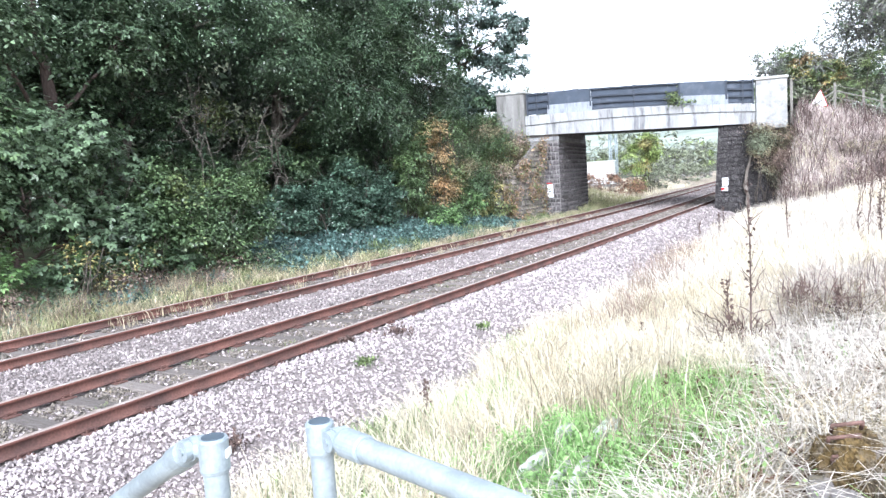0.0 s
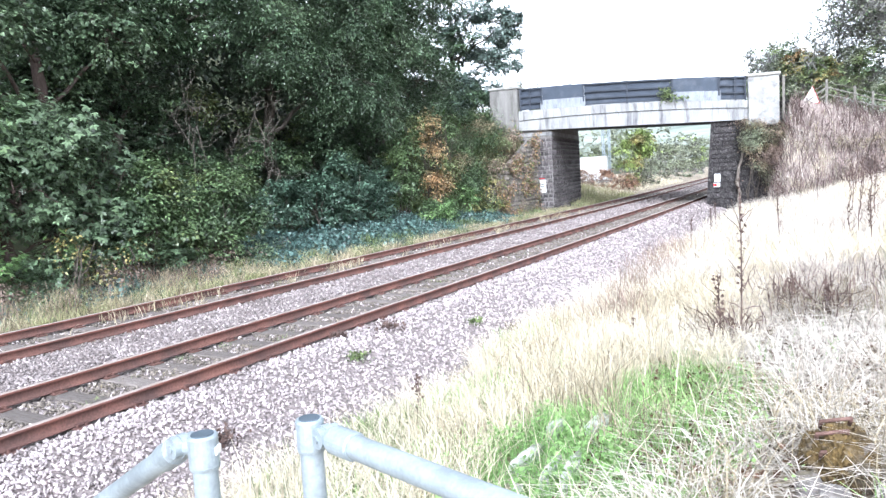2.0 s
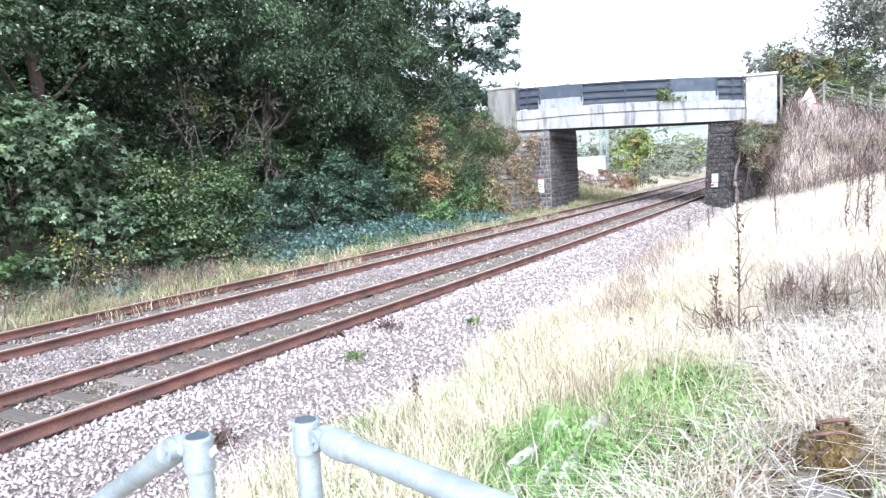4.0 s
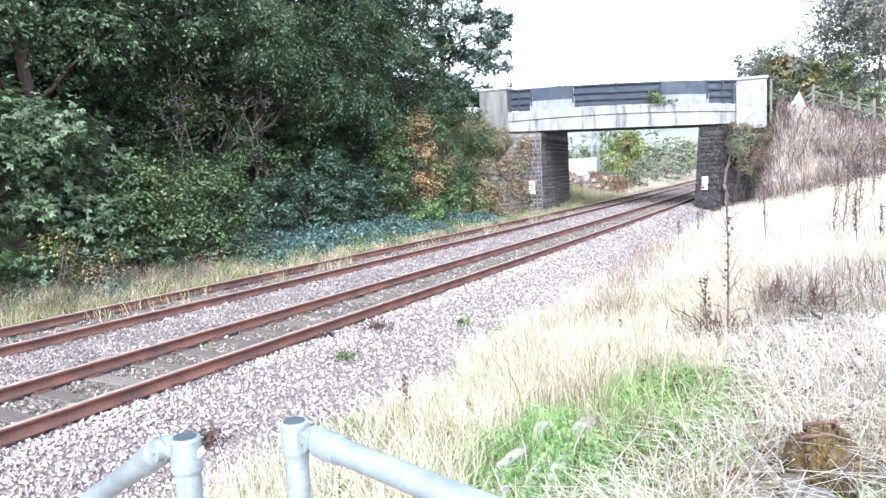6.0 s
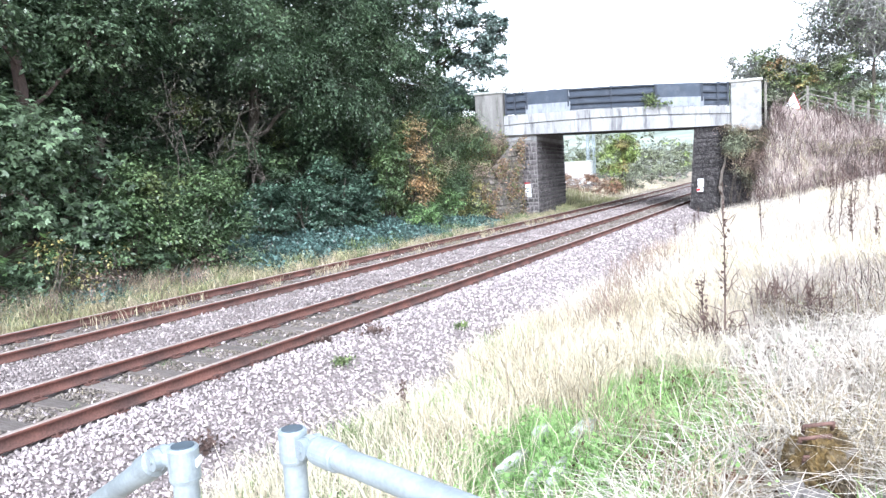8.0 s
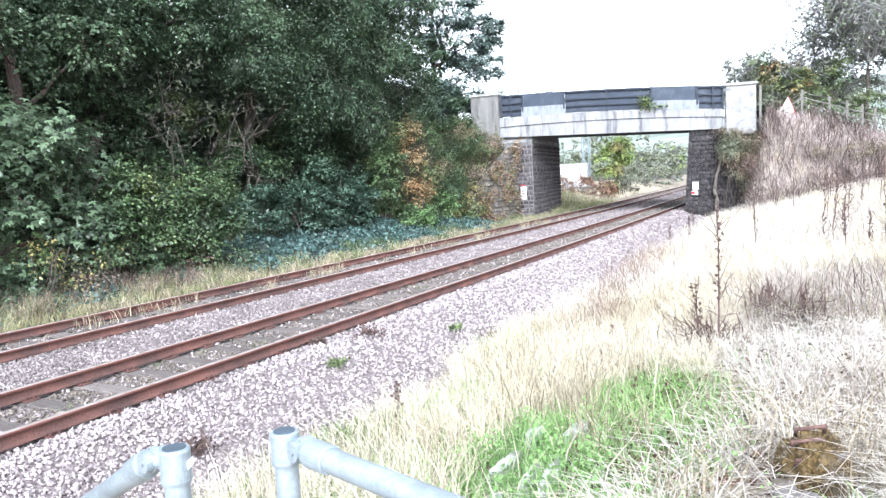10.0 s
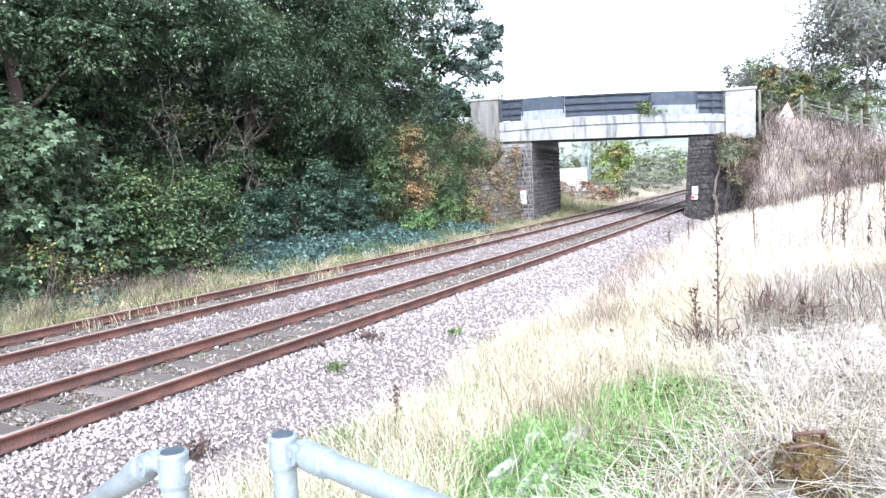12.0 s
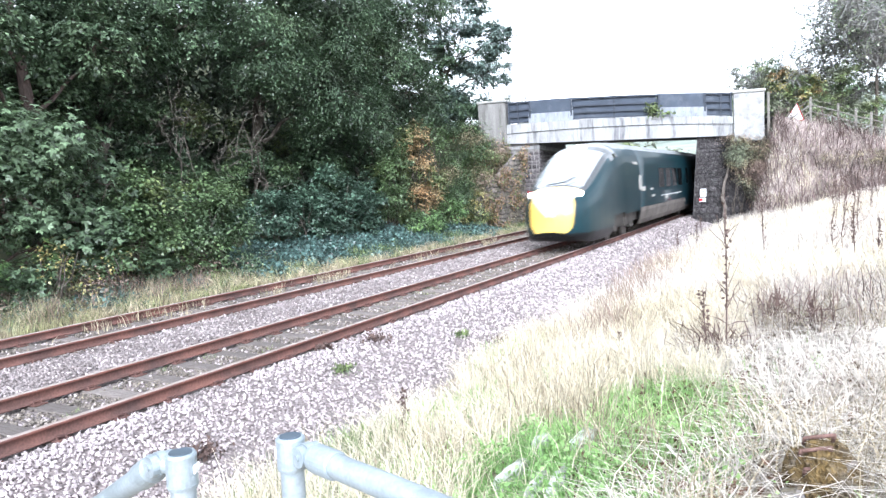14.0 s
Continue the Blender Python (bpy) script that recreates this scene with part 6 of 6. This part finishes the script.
M_TGLASS = paint("dark_tinted_glass", (0.006, 0.008, 0.009), rough=0.06, coat=1.0)
# pale part-metal base puts white sky glare onto the dark glass
M_SCREEN = mat("sky_glare_windscreen", (0.82, 0.85, 0.86), (0.75, 0.78, 0.79), scale=2, rough=0.05, metal=0.75, fine=0.03)
M_TGLASS.node_tree.nodes["Principled BSDF"].inputs["IOR"].default_value = 5.0
M_TGLASS.node_tree.nodes["Principled BSDF"].inputs["Coat IOR"].default_value = 2.2
M_TROOF = mat("grey_roof", (0.30, 0.31, 0.32), (0.22, 0.23, 0.24), scale=2, rough=0.5)
M_TSKIRT = mat("dusty_underframe", (0.16, 0.142, 0.13), (0.10, 0.088, 0.08), scale=1.5, rough=0.8, stain=(0.07, 0.06, 0.055), stain_amt=0.6)
M_TDARK = mat("dark_running_gear", (0.085, 0.076, 0.07), (0.05, 0.045, 0.04), scale=6, rough=0.7)
M_LAMP = bpy.data.materials.new("lit_headlamp")
M_LAMP.use_nodes = True
lb = M_LAMP.node_tree.nodes["Principled BSDF"]
lb.inputs["Base Color"].default_value = (0.9, 0.9, 0.85, 1)
lb.inputs["Emission Color"].default_value = (1.0, 0.97, 0.9, 1)
lb.inputs["Emission Strength"].default_value = 10.0

PROF = [(0.86, 0.0), (0.94, 0.06), (0.985, 0.16), (1.0, 0.30), (1.0, 0.48), (0.985, 0.62), (0.955, 0.74), (0.90, 0.83), (0.80, 0.905), (0.64, 0.955), (0.42, 0.985), (0.2, 0.997), (0.0, 1.0)]
NOSE = dict(
    s=[0, 0.05, 0.15, 0.35, 0.7, 1.1, 1.6, 2.2, 3.0, 3.8, 4.8, 6.0],
    w=[0.12, 0.50, 0.70, 0.90, 1.07, 1.16, 1.23, 1.28, 1.32, 1.34, 1.35, 1.35],
    top=[1.12, 1.50, 1.68, 1.84, 2.01, 2.18, 2.45, 2.80, 3.20, 3.44, 3.58, 3.62],
    bot=[0.60, 0.54, 0.46, 0.36, 0.27, 0.22, 0.22, 0.22, 0.25, 0.33, 0.33, 0.33])


def soft(xs, ys, x):
    """Interpolation with rounded corners."""
    return sum(np.interp(np.clip(x + d, 0, 99), xs, ys) for d in (-0.12, -0.04, 0.04, 0.12)) / 4 if x > 0.2 else float(np.interp(x, xs, ys))


def ring(s, n, driving=True, length=25.85):
    if driving:
        w, top, bot = (soft(NOSE["s"], NOSE[k], s) for k in ("w", "top", "bot"))
    else:
        w, top, bot = 1.35, 3.62, 0.33
    t = np.linspace(0, len(PROF) - 1, n)
    px = np.interp(t, np.arange(len(PROF)), [p[0] for p in PROF]) * w
    pz = bot + np.interp(t, np.arange(len(PROF)), [p[1] for p in PROF]) * (top - bot)
    right = np.stack([px, np.full(n, s), pz], 1)
    left = right[::-1][1:] * np.array([-1, 1, 1])
    return np.concatenate([right, left])


def side_patch(name, parent, material, y0, y1, z0, z1, side, proud=0.008, label=""):
    """A thin panel that follows the body side."""
    bm = bmesh.new()
    rows = []
    for y in np.linspace(y0, y1, 3):
        col = []
        for z in np.linspace(z0, z1, 5):
            w = 1.35 * float(np.interp((z - 0.33) / 3.29, [p[1] for p in PROF], [p[0] for p in PROF]))
            col.append((w, y, z))
        rows.append(col)
    for dx in (proud, -0.03):
        grid = [[bm.verts.new((side * (w + dx), y, z)) for w, y, z in col] for col in rows]
        for i in range(2):
            for j in range(4):
                bm.faces.new((grid[i][j], grid[i + 1][j], grid[i + 1][j + 1], grid[i][j + 1]))
    bmesh.ops.recalc_face_normals(bm, faces=bm.faces)
    return part(name, bm, material, parent, label)


def build_bogie(parent, yc):
    bm = bmesh.new()
    for sx in (-1, 1):
        box(bm, sx * 1.02 - 0.07, sx * 1.02 + 0.07, yc - 1.7, yc + 1.7, 0.42, 0.62, bevel=0.04)
        for sy in (-1.3, 1.3):
            box(bm, sx * 1.02 - 0.12, sx * 1.02 + 0.12, yc + sy - 0.2, yc + sy + 0.2, 0.30, 0.60, bevel=0.05)
        tube(bm, (sx * 1.05, yc, 0.45), (sx * 1.05, yc, 0.95), 0.16, n=10)
    box(bm, -1.04, 1.04, yc - 0.2, yc + 0.2, 0.44, 0.60, bevel=0.03)
    b = part("bogie", bm, M_TDARK, parent, "dark dusty wheel bogie")
    for sx in (-1, 1):
        for sy in (-1.3, 1.3):
            bm = bmesh.new()
            x = sx * 0.7525
            tube(bm, (x - 0.06, yc + sy, 0.42), (x + 0.06, yc + sy, 0.42), 0.42, n=28)
            tube(bm, (x + sx * 0.06, yc + sy, 0.42), (x + sx * 0.075, yc + sy, 0.42), 0.16, n=16)
            part("wheel", bm, M_TSKIRT, b)


def build_car(driving, windows, doors, label):
    car = empty("train_car")
    tagged(car, label, "train car", group="cars of the train")
    L = 25.85
    n = 58 if driving else 34
    if driving:
        st = np.concatenate([np.arange(0, 0.42, 0.014), np.arange(0.42, 4.6, 0.045), np.arange(4.6, 7.4, 0.2), np.arange(7.4, 25.0, 1.0), [25.4, L]])
    else:
        st = np.concatenate([[0.0, 0.1], np.arange(1.0, 25.0, 2.0), [25.5, L]])
    rings = [ring(s, n, driving) for s in st]
    V = np.concatenate(rings)
    k = 2 * n - 1
    groups = {}
    for i in range(len(st) - 1):
        for j in range(k - 1):
            q = (i * k + j, (i + 1) * k + j, (i + 1) * k + j + 1, i * k + j + 1)
            c = V[list(q)].mean(0)
            x, s, z = abs(c[0]), c[1], c[2]
            g = "body"
            if driving and 3.1 < s < 7.3 and z < 0.95:
                continue
            if driving and s < 4.4:
                t = min(j + 0.5, k - 1.5 - j) / (n - 1) * 12
                if s < 0.80 and t > 7.8:
                    g = "bonnet"
                elif s < min(0.34, 0.05 + 0.032 * t) and t > 0.5:
                    g = "nose_panel"
                elif 0.86 < s < 3.3 and t > 8.6:
                    g = "windscreen"
                elif 3.3 <= s < 4.15 and t > 7.2 or 0.8 < s < 3.3 and t > 7.7:
                    g = "screen_surround"
                elif z < 0.55:
                    g = "valance"
                elif z > 3.42:
                    g = "roof"
            else:
                if z > 3.30:
                    g = "roof"
                elif z < 0.62:
                    g = "skirt"
            groups.setdefault(g, []).append(q)
    for i in range(len(st) - 1):
        if not (driving and 3.1 < st[i] < 7.3):
            groups.setdefault("valance" if driving and st[i] < 4 else "skirt", []).append((i * k, i * k + k - 1, (i + 1) * k + k - 1, (i + 1) * k))
    mats = dict(body=M_TGREEN, bonnet=M_TBONNET, nose_panel=M_TYELLOW, windscreen=M_SCREEN, screen_surround=M_TGLASS, valance=M_TBLACK, roof=M_TROOF, skirt=M_TSKIRT)
    labs = dict(bonnet="glossy yellow bonnet made paler for sky glare", nose_panel="bright yellow nose panel", screen_surround="glossy black windscreen surround", windscreen="raked dark windscreen with sky glare in its colour", roof="pale grey roof")
    for g, qs in groups.items():
        qs = np.array(qs)
        used, inv = np.unique(qs.ravel(), return_inverse=True)
        ob = mesh_arrays(g, V[used], inv.reshape(-1, 4), mats[g], car, smooth=True)
        if g in labs:
            ob["label"] = labs[g]
    # closed ends
    for i, nm in ((0, "front_end"), (len(st) - 1, "rear_end")):
        bm = bmesh.new()
        vs = [bm.verts.new(p) for p in rings[i]]
        bm.faces.new(vs)
        part(nm, bm, M_TYELLOW if (driving and i == 0) else M_TDARK, car)
    for side in (-1, 1):
        side_patch("underframe_skirt", car, M_TSKIRT, 7.2 if driving else 5.2, 18.6, 0.36, 1.02, side, 0.02, "dusty grey underframe skirt")
        for y0, y1 in windows:
            side_patch("window", car, M_TGLASS, y0, y1, 1.72, 2.58, side)
        for y0, y1 in doors:
            d = side_patch("door", car, M_TGREEN, y0, y1, 0.75, 2.95, side, 0.014)
            side_patch("door_window", d, M_TGLASS, y0 + 0.35, y1 - 0.35, 1.75, 2.6, side, 0.02)
            for ye in (y0 - 0.05, y1 + 0.01):
                side_patch("door_seal", d, M_TBLACK, ye, ye + 0.04, 0.75, 2.95, side, 0.018)
        side_patch("pale_stripe", car, M_WHITE, 11.6, 17.4, 1.34, 1.37, side, 0.008)
    build_bogie(car, 5.2 if driving else 4.4)
    build_bogie(car, 21.2)
    bx("underframe", (-1.15, 1.15, 3.0, 25.0, 0.55, 0.98), M_TDARK, car)
    if driving:
        for side in (-1, 1):
            # lamp clusters at the bonnet's corners
            s = 0.62
            bm = bmesh.new()
            bmesh.ops.create_uvsphere(bm, u_segments=14, v_segments=8, radius=0.13)
            bmesh.ops.transform(bm, matrix=Matrix.Translation((side * 0.78, s, 1.78)) @ Matrix.Diagonal((1.0, 1.0, 0.8, 1)), verts=bm.verts)
            part("headlamp", bm, M_LAMP, car, "lit white headlamp", smooth=True)
            # small pale markings on the flank
            side_patch("pale_mark", car, M_COPING, 6.2, 7.0, 2.72, 2.82, side)
            side_patch("pale_mark", car, M_COPING, 7.0, 7.5, 1.72, 2.30, side)
            side_patch("pale_mark", car, M_COPING, 7.4, 8.2, 1.66, 1.84, side)
            side_patch("pale_mark", car, M_COPING, 9.2, 9.9, 1.66, 1.74, side)
            side_patch("pale_mark", car, M_COPING, 9.5, 10.2, 1.36, 1.46, side)
            side_patch("pale_mark", car, M_COPING, 12.6, 13.4, 1.18, 1.36, side)
            side_patch("cab_door", car, M_TGREEN, 4.7, 5.4, 0.9, 2.8, side, 0.012)
        bm = bmesh.new()
        bmesh.ops.create_uvsphere(bm, u_segments=14, v_segments=8, radius=0.15)
        bmesh.ops.transform(bm, matrix=Matrix.Translation((0, 3.62, 3.40)) @ Matrix.Diagonal((1.3, 1.0, 0.5, 1)), verts=bm.verts)
        part("headlamp", bm, M_LAMP, car, "lit white headlamp above the windscreen", smooth=True)
        bm = bmesh.new()
        tube(bm, (-0.35, 0.80, 2.10), (0.25, 0.98, 2.18), 0.018, n=6)
        tube(bm, (0.25, 0.98, 2.18), (0.5, 1.25, 2.33), 0.018, n=6)
        part("wiper", bm, M_TBLACK, car)
    else:
        bx("gangway", (-0.55, 0.55, -0.32, 0.02, 0.9, 3.1), M_TDARK, car, label="black rubber gangway bellows")
    return car


lead_car = build_car(True, [(11.2, 12.5), (12.9, 14.2), (14.6, 15.9), (16.3, 17.6), (21.4, 22.7), (23.0, 24.2)], [(18.6, 19.9)], "dark green streamlined driving car with bright yellow nose")
mid_cars = [build_car(False, [(3.6 + 1.8 * i, 4.9 + 1.8 * i) for i in range(10)], [(1.3, 2.6), (23.0, 24.3)], "dark green passenger coach with dark glazed windows")]
for _ in range(2):
    mid_cars.append(copy_thing(mid_cars[0], pose(0, 0, 0)))


def nose_y(t):
    return 21.6 + 26.5 * (14.0 - t)


def car_pose(y):
    """A car with its front end at y along the near line."""
    x, x2 = (-7.7935 + float(shift(v)) for v in (y + 5, y + 21))
    turn = math.atan2(x2 - x, 16)
    return pose(x - 5 * math.tan(turn), y, 0, 0, 0, -math.degrees(turn))


def motions():
    times = [i * 0.5 for i in range(29)]
    for n, car in enumerate([lead_car] + mid_cars):
        walk(car, [(t, car_pose(nose_y(t) + 26.15 * n)) for t in times])


motions()
